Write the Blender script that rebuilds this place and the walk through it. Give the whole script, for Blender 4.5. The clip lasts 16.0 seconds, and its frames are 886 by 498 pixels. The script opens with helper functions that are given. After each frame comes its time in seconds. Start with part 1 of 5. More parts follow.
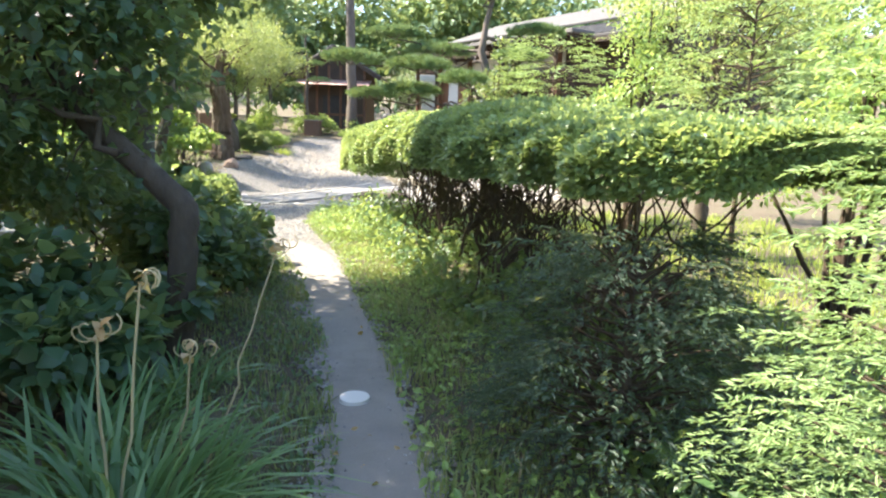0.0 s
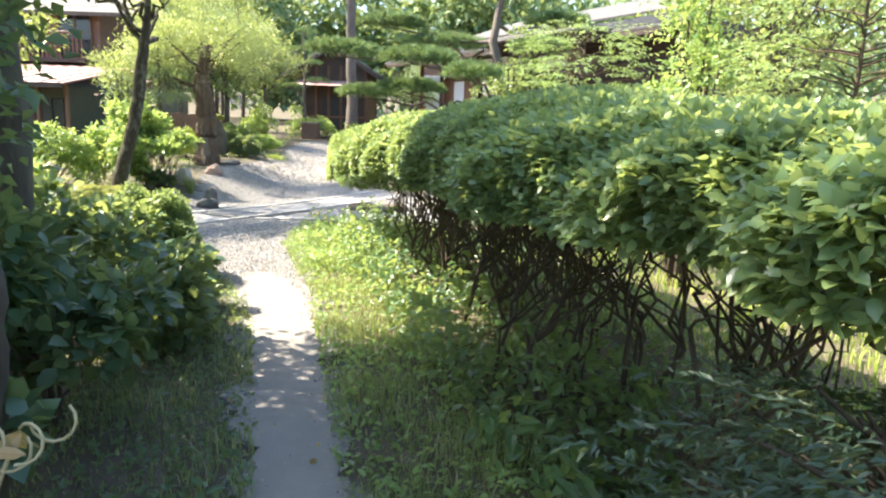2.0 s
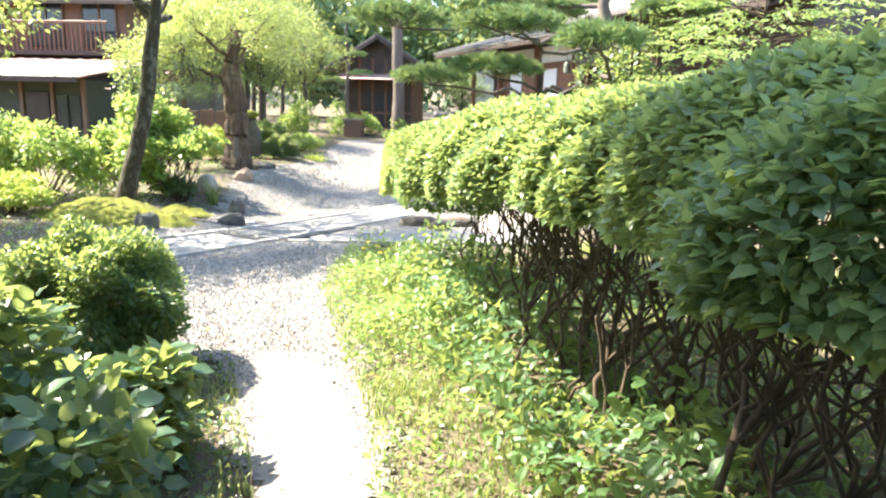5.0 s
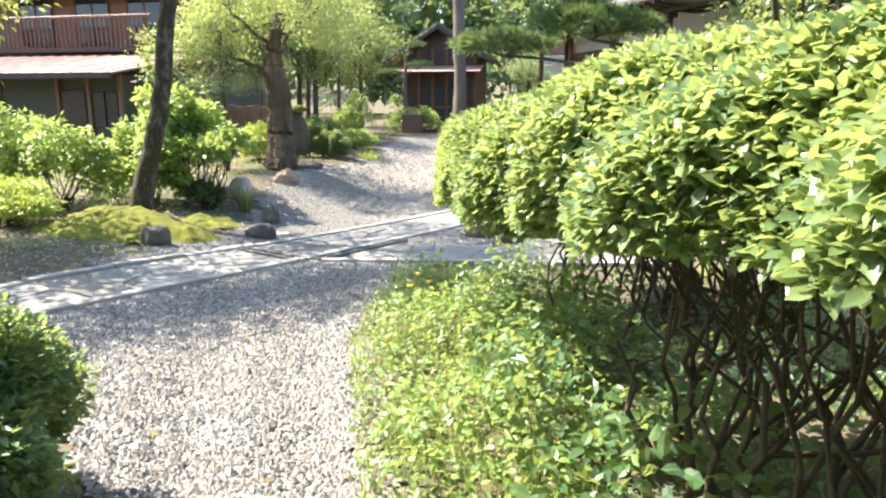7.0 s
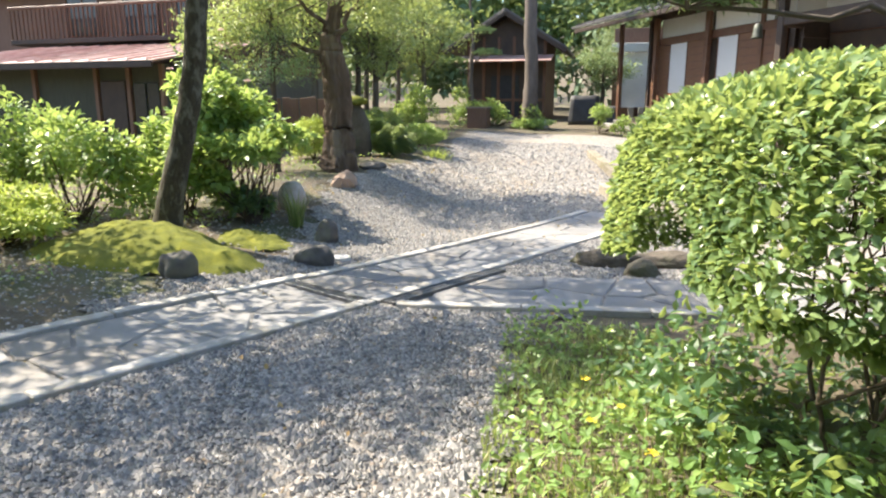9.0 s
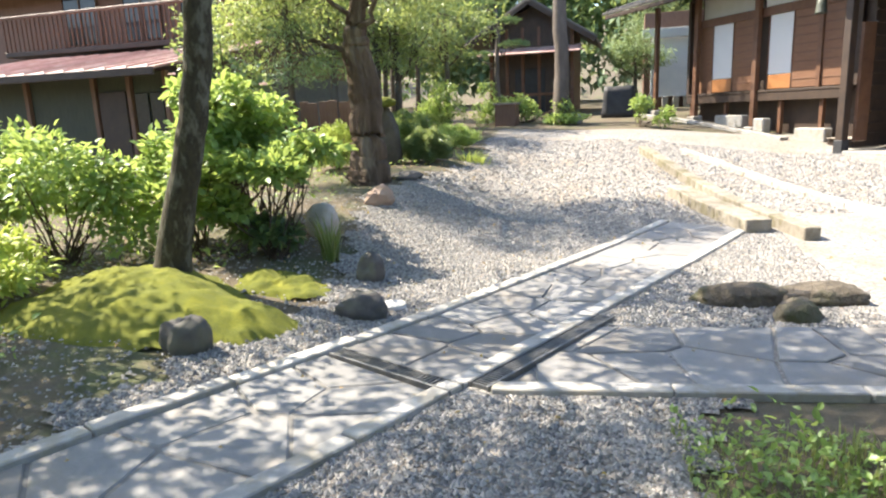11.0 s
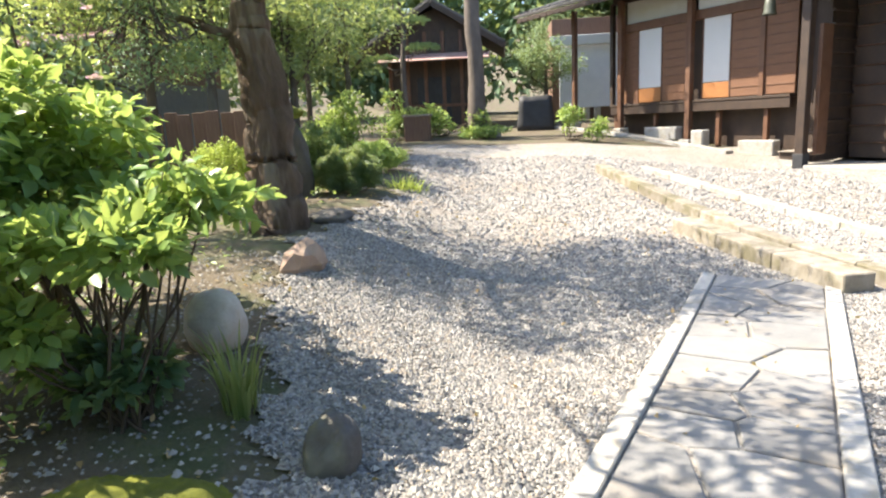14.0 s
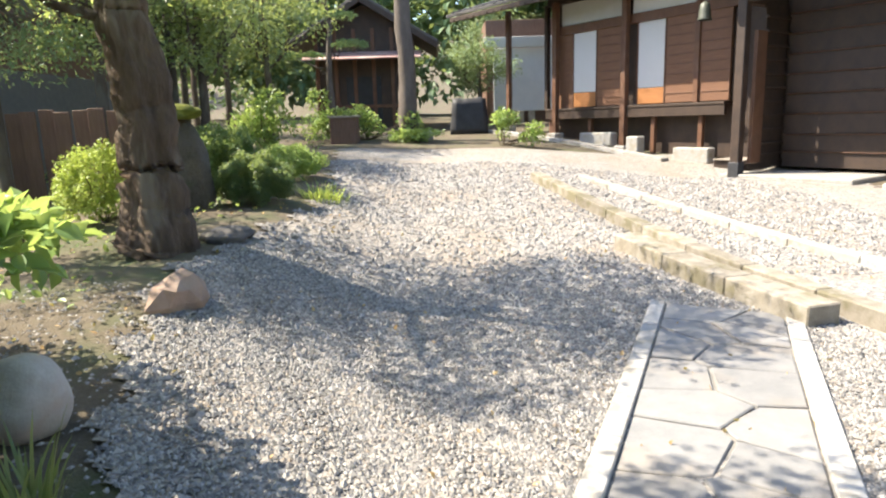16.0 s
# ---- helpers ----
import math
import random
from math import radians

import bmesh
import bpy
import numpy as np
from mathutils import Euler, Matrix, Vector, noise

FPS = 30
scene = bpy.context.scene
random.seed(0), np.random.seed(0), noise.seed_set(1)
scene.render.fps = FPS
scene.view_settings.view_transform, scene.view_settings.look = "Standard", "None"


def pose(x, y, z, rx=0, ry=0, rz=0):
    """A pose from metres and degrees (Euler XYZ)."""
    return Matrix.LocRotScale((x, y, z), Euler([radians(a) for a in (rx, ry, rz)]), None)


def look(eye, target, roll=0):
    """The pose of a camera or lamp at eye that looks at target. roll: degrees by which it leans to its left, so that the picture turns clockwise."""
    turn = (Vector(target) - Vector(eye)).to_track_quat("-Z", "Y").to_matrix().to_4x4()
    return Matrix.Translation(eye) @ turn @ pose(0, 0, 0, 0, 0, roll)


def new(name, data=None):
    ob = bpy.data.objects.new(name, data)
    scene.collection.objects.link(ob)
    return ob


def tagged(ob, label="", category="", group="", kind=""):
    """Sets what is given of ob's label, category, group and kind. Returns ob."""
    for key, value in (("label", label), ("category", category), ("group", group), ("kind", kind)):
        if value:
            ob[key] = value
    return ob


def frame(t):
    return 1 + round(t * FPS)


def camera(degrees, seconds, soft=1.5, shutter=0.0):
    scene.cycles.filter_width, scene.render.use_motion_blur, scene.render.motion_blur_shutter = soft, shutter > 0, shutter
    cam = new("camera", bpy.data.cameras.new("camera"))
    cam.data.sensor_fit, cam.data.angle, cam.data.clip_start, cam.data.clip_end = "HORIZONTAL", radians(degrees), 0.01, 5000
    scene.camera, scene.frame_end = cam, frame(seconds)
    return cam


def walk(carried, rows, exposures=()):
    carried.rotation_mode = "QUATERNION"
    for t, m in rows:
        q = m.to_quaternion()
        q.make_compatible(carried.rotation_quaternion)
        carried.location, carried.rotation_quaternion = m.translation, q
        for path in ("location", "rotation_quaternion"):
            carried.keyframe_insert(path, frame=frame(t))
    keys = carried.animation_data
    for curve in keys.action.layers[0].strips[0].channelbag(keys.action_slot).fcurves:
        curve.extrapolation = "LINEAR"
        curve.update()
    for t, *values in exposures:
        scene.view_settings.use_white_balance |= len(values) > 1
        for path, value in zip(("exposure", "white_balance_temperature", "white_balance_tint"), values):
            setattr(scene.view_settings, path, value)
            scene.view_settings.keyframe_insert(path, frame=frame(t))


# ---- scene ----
cam = camera(69.3, 16.0, soft=2.2)

PATH = [
    (0, (0.124, 0.114, 1.683), (0.096, 2.079, 1.315), 1.9),
    (0.5, (0.17, 0.605, 1.704), (0.134, 2.569, 1.332), 1.9),
    (1, (0.128, 1.038, 1.693), (0.109, 3.004, 1.327), 1.9),
    (1.5, (0.085, 1.434, 1.689), (0.076, 3.402, 1.33), 2.3),
    (2, (0.088, 1.912, 1.693), (0.046, 3.879, 1.334), 2.1),
    (2.5, (-0.008, 2.378, 1.637), (-0.064, 4.348, 1.298), 2.1),
    (3, (-0.068, 2.852, 1.616), (-0.15, 4.824, 1.291), 2.3),
    (3.5, (-0.198, 3.365, 1.627), (-0.307, 5.336, 1.303), 2.2),
    (4, (-0.414, 3.82, 1.685), (-0.537, 5.786, 1.338), 1.9),
    (6.5, (-0.754, 6.007, 1.62), (-1.053, 7.947, 1.236), 0.7),
    (7, (-0.928, 6.636, 1.579), (-1.286, 8.565, 1.191), 0.3),
    (7.5, (-1.168, 7.227, 1.577), (-1.575, 9.145, 1.181), 0.4),
    (8, (-1.382, 7.667, 1.608), (-1.822, 9.575, 1.201), 0.5),
    (8.5, (-1.61, 8.163, 1.592), (-2.084, 10.062, 1.181), 0.6),
    (9, (-1.911, 8.64, 1.547), (-2.424, 10.53, 1.143), 0.1),
    (11.3, (-3.098, 10.354, 1.614), (-3.655, 12.23, 1.203), -2.4),
    (11.5, (-3.266, 10.573, 1.616), (-3.817, 12.451, 1.204), -2.2),
    (12, (-3.697, 11.14, 1.574), (-4.226, 13.029, 1.18), -2.7),
    (12.5, (-3.994, 11.656, 1.524), (-4.513, 13.552, 1.157), -3.2),
    (13, (-4.263, 12.018, 1.594), (-4.746, 13.921, 1.212), -3.2),
    (13.5, (-4.433, 12.523, 1.66), (-4.782, 14.453, 1.271), -3.5),
    (14, (-4.475, 13.007, 1.651), (-4.674, 14.959, 1.264), -2.7),
    (14.5, (-4.568, 13.363, 1.674), (-4.681, 15.324, 1.298), -2.1),
    (15, (-4.564, 13.535, 1.667), (-4.633, 15.498, 1.294), -1.8),
    (15.5, (-4.449, 13.707, 1.711), (-4.487, 15.669, 1.324), -1.5),
    (16, (-4.358, 14.014, 1.681), (-4.36, 15.975, 1.29), -1.8),
]
EXPOSURE = [(0, 2.2), (3, 2.28), (4, 2.65), (7, 2.1), (9, 1.7), (11.5, 1.85), (14, 1.8), (16, 1.7)]
walk(cam, [(t, look(eye, target, roll)) for t, eye, target, roll in PATH], EXPOSURE)

# ---- world, sun ----
world = bpy.data.worlds.new("world")
scene.world = world
world.use_nodes = True
SUN_TO = Vector((-0.8, 0.14, 1.0)).normalized()
wn = world.node_tree.nodes
sky = wn.new("ShaderNodeTexSky")
sky.sky_type = 'NISHITA'
sky.sun_disc = False
sky.sun_elevation = math.asin(SUN_TO.z)
sky.sun_rotation = math.atan2(SUN_TO.x, SUN_TO.y)
sky.air_density, sky.dust_density, sky.ozone_density = 1.0, 1.2, 1.0
wn["Background"].inputs["Strength"].default_value = 0.13
world.node_tree.links.new(sky.outputs[0], wn["Background"].inputs[0])
sun = new("sun", bpy.data.lights.new("sun", 'SUN'))
sun.data.energy, sun.data.angle, sun.data.color = 5.0, radians(0.53), (1.0, 0.9, 0.74)
sun.matrix_world = look(SUN_TO * 60, (0, 0, 0))


# ---- terrain ----
KY = [-60, -10, 0, 4, 7, 11, 14, 16.5, 19.5, 22, 24, 28, 32, 40, 60, 90]
KZ = [0.3, 0.22, 0.2, 0.19, 0.1, 0.03, -0.04, -0.07, -0.08, 0.06, 0.36, 0.8, 1.0, 1.5, 2.2, 2.5]
BY = [11, 13, 16, 19, 21.5, 24, 28]
BZ = [0.0, 0.16, 0.28, 0.55, 0.6, 0.42, 0.1]


def sstep(a, b, v):
    v = np.clip((v - a) / (b - a), 0, 1)
    return v * v * (3 - 2 * v)


def G(x, y):
    """The ground's height."""
    x, y = np.asarray(x, float), np.asarray(y, float)
    z = sum(np.interp(y + o, KY, KZ) for o in (-1.6, -0.8, 0, 0.8, 1.6)) / 5
    z = z + np.interp(y, BY, BZ) * sstep(-4.4, -6.9, x)
    z = z - np.interp(y, [20, 24, 28, 32, 36], [0, 0.15, 0.5, 0.25, 0]) * sstep(-3.5, 1.5, x)
    return z


def gz(x, y):
    return float(G(x, y))


# ---- materials ----
def material(name, build):
    m = bpy.data.materials.new(name)
    m.use_nodes = True
    nt = m.node_tree
    b = nt.nodes["Principled BSDF"]
    build(nt, b)
    return m


def node(nt, kind, **vals):
    n = nt.nodes.new(kind)
    for k, v in vals.items():
        if k in n.inputs:
            n.inputs[k].default_value = v
    return n


def coords(nt, kind="Object", scale=None):
    c = nt.nodes.new("ShaderNodeTexCoord")
    out = c.outputs[kind]
    if scale:
        mp = nt.nodes.new("ShaderNodeMapping")
        mp.inputs["Scale"].default_value = scale
        nt.links.new(out, mp.inputs[0])
        out = mp.outputs[0]
    return out


def position(nt, scale=None):
    g = nt.nodes.new("ShaderNodeNewGeometry")
    out = g.outputs["Position"]
    if scale:
        mp = nt.nodes.new("ShaderNodeMapping")
        mp.inputs["Scale"].default_value = scale
        nt.links.new(out, mp.inputs[0])
        out = mp.outputs[0]
    return out


def noise_tex(nt, vec, scale, detail=4, rough=0.6):
    n = nt.nodes.new("ShaderNodeTexNoise")
    n.inputs["Scale"].default_value, n.inputs["Detail"].default_value, n.inputs["Roughness"].default_value = scale, detail, rough
    nt.links.new(vec, n.inputs["Vector"])
    return n.outputs["Fac"]


def ramp(nt, fac, stops):
    r = nt.nodes.new("ShaderNodeValToRGB")
    e = r.color_ramp.elements
    while len(e) < len(stops):
        e.new(0.5)
    for k, (p, c) in zip(e, stops):
        k.position, k.color = p, (*c, 1)
    nt.links.new(fac, r.inputs[0])
    return r.outputs[0]


def mixc(nt, fac, a, b, blend='MIX'):
    m = nt.nodes.new("ShaderNodeMix")
    m.data_type, m.blend_type = 'RGBA', blend
    if hasattr(fac, "links"):
        nt.links.new(fac, m.inputs[0])
    else:
        m.inputs[0].default_value = fac
    for s, i in ((a, 6), (b, 7)):
        if hasattr(s, "links"):
            nt.links.new(s, m.inputs[i])
        else:
            m.inputs[i].default_value = (*s, 1)
    return m.outputs[2]


def bump(nt, b, h, dist=0.01, strength=0.6):
    n = nt.nodes.new("ShaderNodeBump")
    n.inputs["Distance"].default_value, n.inputs["Strength"].default_value = dist, strength
    nt.links.new(h, n.inputs["Height"])
    nt.links.new(n.outputs[0], b.inputs["Normal"])


def leaf_mat(name, dark, mid, light, rough=0.4, trans=0.5, warm=None):
    """Leaves: colour varies leaf by leaf, light shines through."""
    def build(nt, b):
        g = nt.nodes.new("ShaderNodeNewGeometry")
        stops = [(0.0, dark), (0.5, mid), (1.0, light)]
        if warm:
            stops = [(0.0, dark), (0.5, mid), (0.94, light), (0.97, warm)]
        col = ramp(nt, g.outputs["Random Per Island"], stops)
        n = noise_tex(nt, position(nt), 1.7, 2)
        col = mixc(nt, 0.35, col, ramp(nt, n, [(0.3, dark), (0.7, light)]))
        nt.links.new(col, b.inputs["Base Color"])
        b.inputs["Roughness"].default_value = rough
        b.inputs["Specular IOR Level"].default_value = 0.65
        t = nt.nodes.new("ShaderNodeBsdfTranslucent")
        tc = mixc(nt, 0.55, col, (0.5, 0.55, 0.13))
        nt.links.new(tc, t.inputs[0])
        mx = nt.nodes.new("ShaderNodeMixShader")
        mx.inputs[0].default_value = trans
        nt.links.new(b.outputs[0], mx.inputs[1])
        nt.links.new(t.outputs[0], mx.inputs[2])
        nt.links.new(mx.outputs[0], nt.nodes["Material Output"].inputs[0])
    return material(name, build)


M_HEDGE = leaf_mat("hedge_leaf", (0.090, 0.179, 0.101), (0.211, 0.307, 0.105), (0.343, 0.446, 0.178), 0.34)
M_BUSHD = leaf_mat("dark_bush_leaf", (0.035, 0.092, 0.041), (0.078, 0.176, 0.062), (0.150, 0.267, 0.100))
M_SHRUB = leaf_mat("shrub_leaf", (0.087, 0.179, 0.061), (0.195, 0.341, 0.090), (0.368, 0.520, 0.152))
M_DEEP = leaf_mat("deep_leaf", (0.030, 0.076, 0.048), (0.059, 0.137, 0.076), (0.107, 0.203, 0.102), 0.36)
M_TREE = leaf_mat("tree_leaf", (0.107, 0.176, 0.064), (0.213, 0.293, 0.100), (0.391, 0.440, 0.175))
M_CONIF = leaf_mat("cypress_spray", (0.140, 0.252, 0.074), (0.265, 0.400, 0.150), (0.421, 0.548, 0.275), 0.6, 0.35)
# conifer spray with the shade below the hedge put into its colour
M_CONIF_SHADED = leaf_mat("shaded_conifer_spray", (0.015, 0.038, 0.029), (0.025, 0.062, 0.040), (0.045, 0.090, 0.056), 0.6, 0.25)
M_PINE = leaf_mat("pine_needles", (0.053, 0.126, 0.057), (0.105, 0.209, 0.100), (0.193, 0.317, 0.169), 0.5, 0.25)
M_GRASS = leaf_mat("grass_blade", (0.074, 0.135, 0.042), (0.178, 0.245, 0.074), (0.370, 0.391, 0.166), 0.5, 0.4, (0.593, 0.391, 0.291))
M_LILY = leaf_mat("lily_blade", (0.039, 0.111, 0.042), (0.078, 0.185, 0.062), (0.169, 0.296, 0.104), 0.4, 0.35)
M_GRASSY = leaf_mat("yellow_tuft", (0.156, 0.260, 0.039), (0.325, 0.442, 0.065), (0.546, 0.600, 0.130), 0.5, 0.4)
M_FAR = leaf_mat("far_leaf", (0.078, 0.148, 0.074), (0.156, 0.252, 0.125), (0.265, 0.371, 0.199), 0.6, 0.3)


def rough_mat(name, c1, c2, scale=8, rough=0.9, bscale=60, bdist=0.004, spots=None, world_pos=True, stretch=None):
    def build(nt, b):
        v = position(nt, stretch) if world_pos else coords(nt)
        n = noise_tex(nt, v, scale, 6, 0.65)
        col = ramp(nt, n, [(0.3, c1), (0.7, c2)])
        if spots:
            s = noise_tex(nt, v, scale * 0.35, 3, 0.7)
            col = mixc(nt, ramp(nt, s, [(0.5, (0, 0, 0)), (0.62, (1, 1, 1))]), col, spots)
        fine = noise_tex(nt, v, bscale, 4, 0.7)
        col = mixc(nt, 0.25, col, ramp(nt, fine, [(0.3, c1), (0.7, c2)]))
        o = nt.nodes.new("ShaderNodeObjectInfo")
        hsv = nt.nodes.new("ShaderNodeHueSaturation")
        mr = nt.nodes.new("ShaderNodeMapRange")
        mr.inputs["To Min"].default_value, mr.inputs["To Max"].default_value = 0.82, 1.16
        nt.links.new(o.outputs["Random"], mr.inputs[0])
        nt.links.new(mr.outputs[0], hsv.inputs["Value"])
        nt.links.new(col, hsv.inputs["Color"])
        nt.links.new(hsv.outputs[0], b.inputs["Base Color"])
        b.inputs["Roughness"].default_value = rough
        bump(nt, b, fine, bdist, 0.7)
    return material(name, build)


def wood_mat(name, c1, c2, rough=0.65, axis=(1, 1, 12), worn=None):
    """Weathered timber with its grain along the local axis of the small scale."""
    def build(nt, b):
        v = coords(nt, "Object", axis)
        n = noise_tex(nt, v, 6, 6, 0.7)
        col = ramp(nt, n, [(0.28, c1), (0.72, c2)])
        if worn:
            w = noise_tex(nt, position(nt), 1.3, 4)
            col = mixc(nt, ramp(nt, w, [(0.48, (0, 0, 0)), (0.75, (0.7, 0.7, 0.7))]), col, worn)
        nt.links.new(col, b.inputs["Base Color"])
        b.inputs["Roughness"].default_value = rough
        bump(nt, b, n, 0.004, 0.5)
    return material(name, build)


def plain_mat(name, c, rough, metal):
    def build(nt, b):
        n = noise_tex(nt, position(nt), 25, 4)
        nt.links.new(ramp(nt, n, [(0.3, tuple(k * 0.8 for k in c)), (0.7, tuple(k * 1.2 for k in c))]), b.inputs["Base Color"])
        b.inputs["Roughness"].default_value, b.inputs["Metallic"].default_value = rough, metal
    return material(name, build)


def gravel_build(light, dark, tint):
    def build(nt, b):
        p = position(nt)
        vo = nt.nodes.new("ShaderNodeTexVoronoi")
        vo.inputs["Scale"].default_value = 38
        nt.links.new(p, vo.inputs["Vector"])
        sep = nt.nodes.new("ShaderNodeSeparateColor")
        nt.links.new(vo.outputs["Color"], sep.inputs[0])
        col = ramp(nt, sep.outputs[0], [(0.0, dark), (0.55, light), (1.0, tint)])
        big = noise_tex(nt, p, 0.9, 5, 0.6)
        col = mixc(nt, ramp(nt, big, [(0.42, (0, 0, 0)), (0.66, (0.55, 0.55, 0.55))]), col, (0.22, 0.17, 0.12))
        nt.links.new(col, b.inputs["Base Color"])
        b.inputs["Roughness"].default_value = 0.95
        bump(nt, b, vo.outputs["Distance"], 0.012, 0.8)
    return build


M_GRAVEL = material("gravel_bed", gravel_build((0.257, 0.242, 0.222), (0.117, 0.112, 0.108), (0.359, 0.335, 0.300)))
M_PATH = rough_mat("trodden_path", (0.187, 0.168, 0.148), (0.281, 0.257, 0.226), 3, 0.95, 90, 0.006, (0.234, 0.215, 0.195))


def soil_build(nt, b):
    p = position(nt)
    n = noise_tex(nt, p, 1.1, 6, 0.65)
    col = ramp(nt, n, [(0.32, (0.07, 0.055, 0.035)), (0.5, (0.13, 0.105, 0.07)), (0.66, (0.06, 0.09, 0.025))])
    f = noise_tex(nt, p, 45, 4, 0.7)
    col = mixc(nt, 0.4, col, ramp(nt, f, [(0.3, (0.05, 0.04, 0.03)), (0.7, (0.15, 0.12, 0.08))]))
    nt.links.new(col, b.inputs["Base Color"])
    b.inputs["Roughness"].default_value = 1.0
    bump(nt, b, f, 0.02, 0.8)


M_SOIL = material("garden_soil", soil_build)


def pebble_build(nt, b):
    g = nt.nodes.new("ShaderNodeNewGeometry")
    col = ramp(nt, g.outputs["Random Per Island"], [(0.0, (0.1, 0.097, 0.095)), (0.45, (0.235, 0.226, 0.215)), (0.85, (0.38, 0.36, 0.335)), (1.0, (0.25, 0.2, 0.155))])
    nt.links.new(col, b.inputs["Base Color"])
    b.inputs["Roughness"].default_value = 0.85


M_PEBBLE = material("pebble", pebble_build)
M_FLAG = rough_mat("flagstone", (0.156, 0.156, 0.156), (0.250, 0.243, 0.234), 3.5, 0.85, 55, 0.005, (0.226, 0.203, 0.176))
M_GRANITE = rough_mat("granite", (0.281, 0.269, 0.250), (0.406, 0.390, 0.363), 14, 0.85, 160, 0.002, (0.281, 0.250, 0.195))
M_OLDSTONE = rough_mat("mossy_step_stone", (0.15, 0.125, 0.085), (0.33, 0.3, 0.255), 7, 0.9, 90, 0.006, (0.13, 0.115, 0.06))
M_MORTAR = rough_mat("mortar", (0.156, 0.148, 0.136), (0.218, 0.207, 0.187), 9, 0.95, 80, 0.004)
M_ROCK = rough_mat("garden_rock", (0.05, 0.046, 0.045), (0.12, 0.112, 0.105), 4, 0.85, 35, 0.01, (0.14, 0.14, 0.10))
M_ROCKL = rough_mat("pale_rock", (0.36, 0.33, 0.29), (0.52, 0.49, 0.45), 6, 0.85, 45, 0.008, (0.42, 0.33, 0.26))
M_ROCKB = rough_mat("standing_stone", (0.06, 0.048, 0.035), (0.14, 0.115, 0.085), 4, 0.9, 18, 0.05, (0.07, 0.08, 0.035))
M_ROCKT = rough_mat("tan_rock", (0.24, 0.165, 0.12), (0.36, 0.26, 0.2), 6, 0.9, 40, 0.01, (0.3, 0.24, 0.19))
M_WHITE = rough_mat("white_disc", (0.484, 0.468, 0.437), (0.577, 0.562, 0.530), 6, 0.6, 80, 0.001)
M_BARK = rough_mat("bark", (0.055, 0.042, 0.03), (0.11, 0.085, 0.06), 9, 0.95, 28, 0.02, (0.13, 0.12, 0.09), stretch=(1, 1, 0.35))
M_BARKR = rough_mat("gnarled_bark", (0.045, 0.028, 0.018), (0.15, 0.105, 0.07), 9, 0.95, 24, 0.05, (0.2, 0.165, 0.12), stretch=(1, 1, 0.25))
M_BARKL = rough_mat("lichened_bark", (0.018, 0.015, 0.009), (0.075, 0.062, 0.034), 24, 0.95, 40, 0.02, (0.16, 0.155, 0.115), stretch=(1, 1, 0.5))
M_BARKP = rough_mat("pine_bark", (0.09, 0.072, 0.06), (0.17, 0.14, 0.12), 5, 0.95, 14, 0.03, stretch=(1, 1, 0.4))
M_STEM = rough_mat("hedge_stem", (0.04, 0.028, 0.018), (0.11, 0.08, 0.052), 12, 0.95, 40, 0.004)
M_DRY = rough_mat("dry_stalk", (0.32, 0.26, 0.13), (0.45, 0.38, 0.22), 12, 0.9, 40, 0.002)
M_DRYL = leaf_mat("dry_leaf", (0.3, 0.17, 0.07), (0.42, 0.26, 0.11), (0.5, 0.36, 0.2), 0.8, 0.3)
M_WOODD = wood_mat("dark_timber", (0.025, 0.016, 0.012), (0.061, 0.037, 0.024), 0.6, (0.600, 0.600, 0.432))
M_WOODR = wood_mat("red_brown_timber", (0.080, 0.036, 0.020), (0.160, 0.076, 0.040), 0.55, (0.600, 0.600, 0.480), (0.136, 0.080, 0.056))
M_WOODH = wood_mat("weathered_board", (0.11, 0.05, 0.028), (0.21, 0.105, 0.055), 0.6, (0.5, 0.5, 9))
M_WOODO = wood_mat("orange_panel", (0.28, 0.115, 0.04), (0.4, 0.18, 0.065), 0.5, (0.6, 0.6, 8))
M_WOODG = wood_mat("grey_wood", (0.2, 0.17, 0.14), (0.34, 0.3, 0.26), 0.85, (0.6, 8, 8))
M_PLASTER = rough_mat("white_plaster", (0.562, 0.546, 0.515), (0.600, 0.600, 0.577), 2, 0.9, 60, 0.001, (0.546, 0.530, 0.484))
M_PAPER = rough_mat("shoji_paper", (0.577, 0.577, 0.569), (0.600, 0.600, 0.600), 3, 0.9, 90, 0.0005)
M_SHEET = rough_mat("white_sheet", (0.66, 0.7, 0.76), (0.78, 0.81, 0.85), 2, 0.7, 20, 0.004)
M_ROOF = rough_mat("dark_roof", (0.07, 0.066, 0.064), (0.13, 0.125, 0.12), 5, 0.8, 50, 0.006)
M_ROOFR = rough_mat("faded_red_roof", (0.36, 0.2, 0.17), (0.52, 0.34, 0.3), 3, 0.6, 30, 0.002, (0.56, 0.42, 0.37))
M_SHEDG = wood_mat("dark_green_board", (0.035, 0.042, 0.03), (0.075, 0.08, 0.06), 0.8, (8, 8, 0.5))
M_SHEDB = wood_mat("brown_board", (0.12, 0.065, 0.045), (0.22, 0.13, 0.09), 0.75, (8, 8, 0.5))
M_IRON = plain_mat("grate_iron", (0.16, 0.16, 0.16), 0.55, 0.7)
M_BRONZE = rough_mat("bronze", (0.05, 0.055, 0.04), (0.1, 0.11, 0.085), 9, 0.5, 40, 0.002)
M_BLACK = rough_mat("black_cover", (0.012, 0.013, 0.016), (0.035, 0.036, 0.04), 4, 0.6, 30, 0.004)
M_GLASS = plain_mat("dark_glass", (0.03, 0.035, 0.04), 0.08, 0.0)
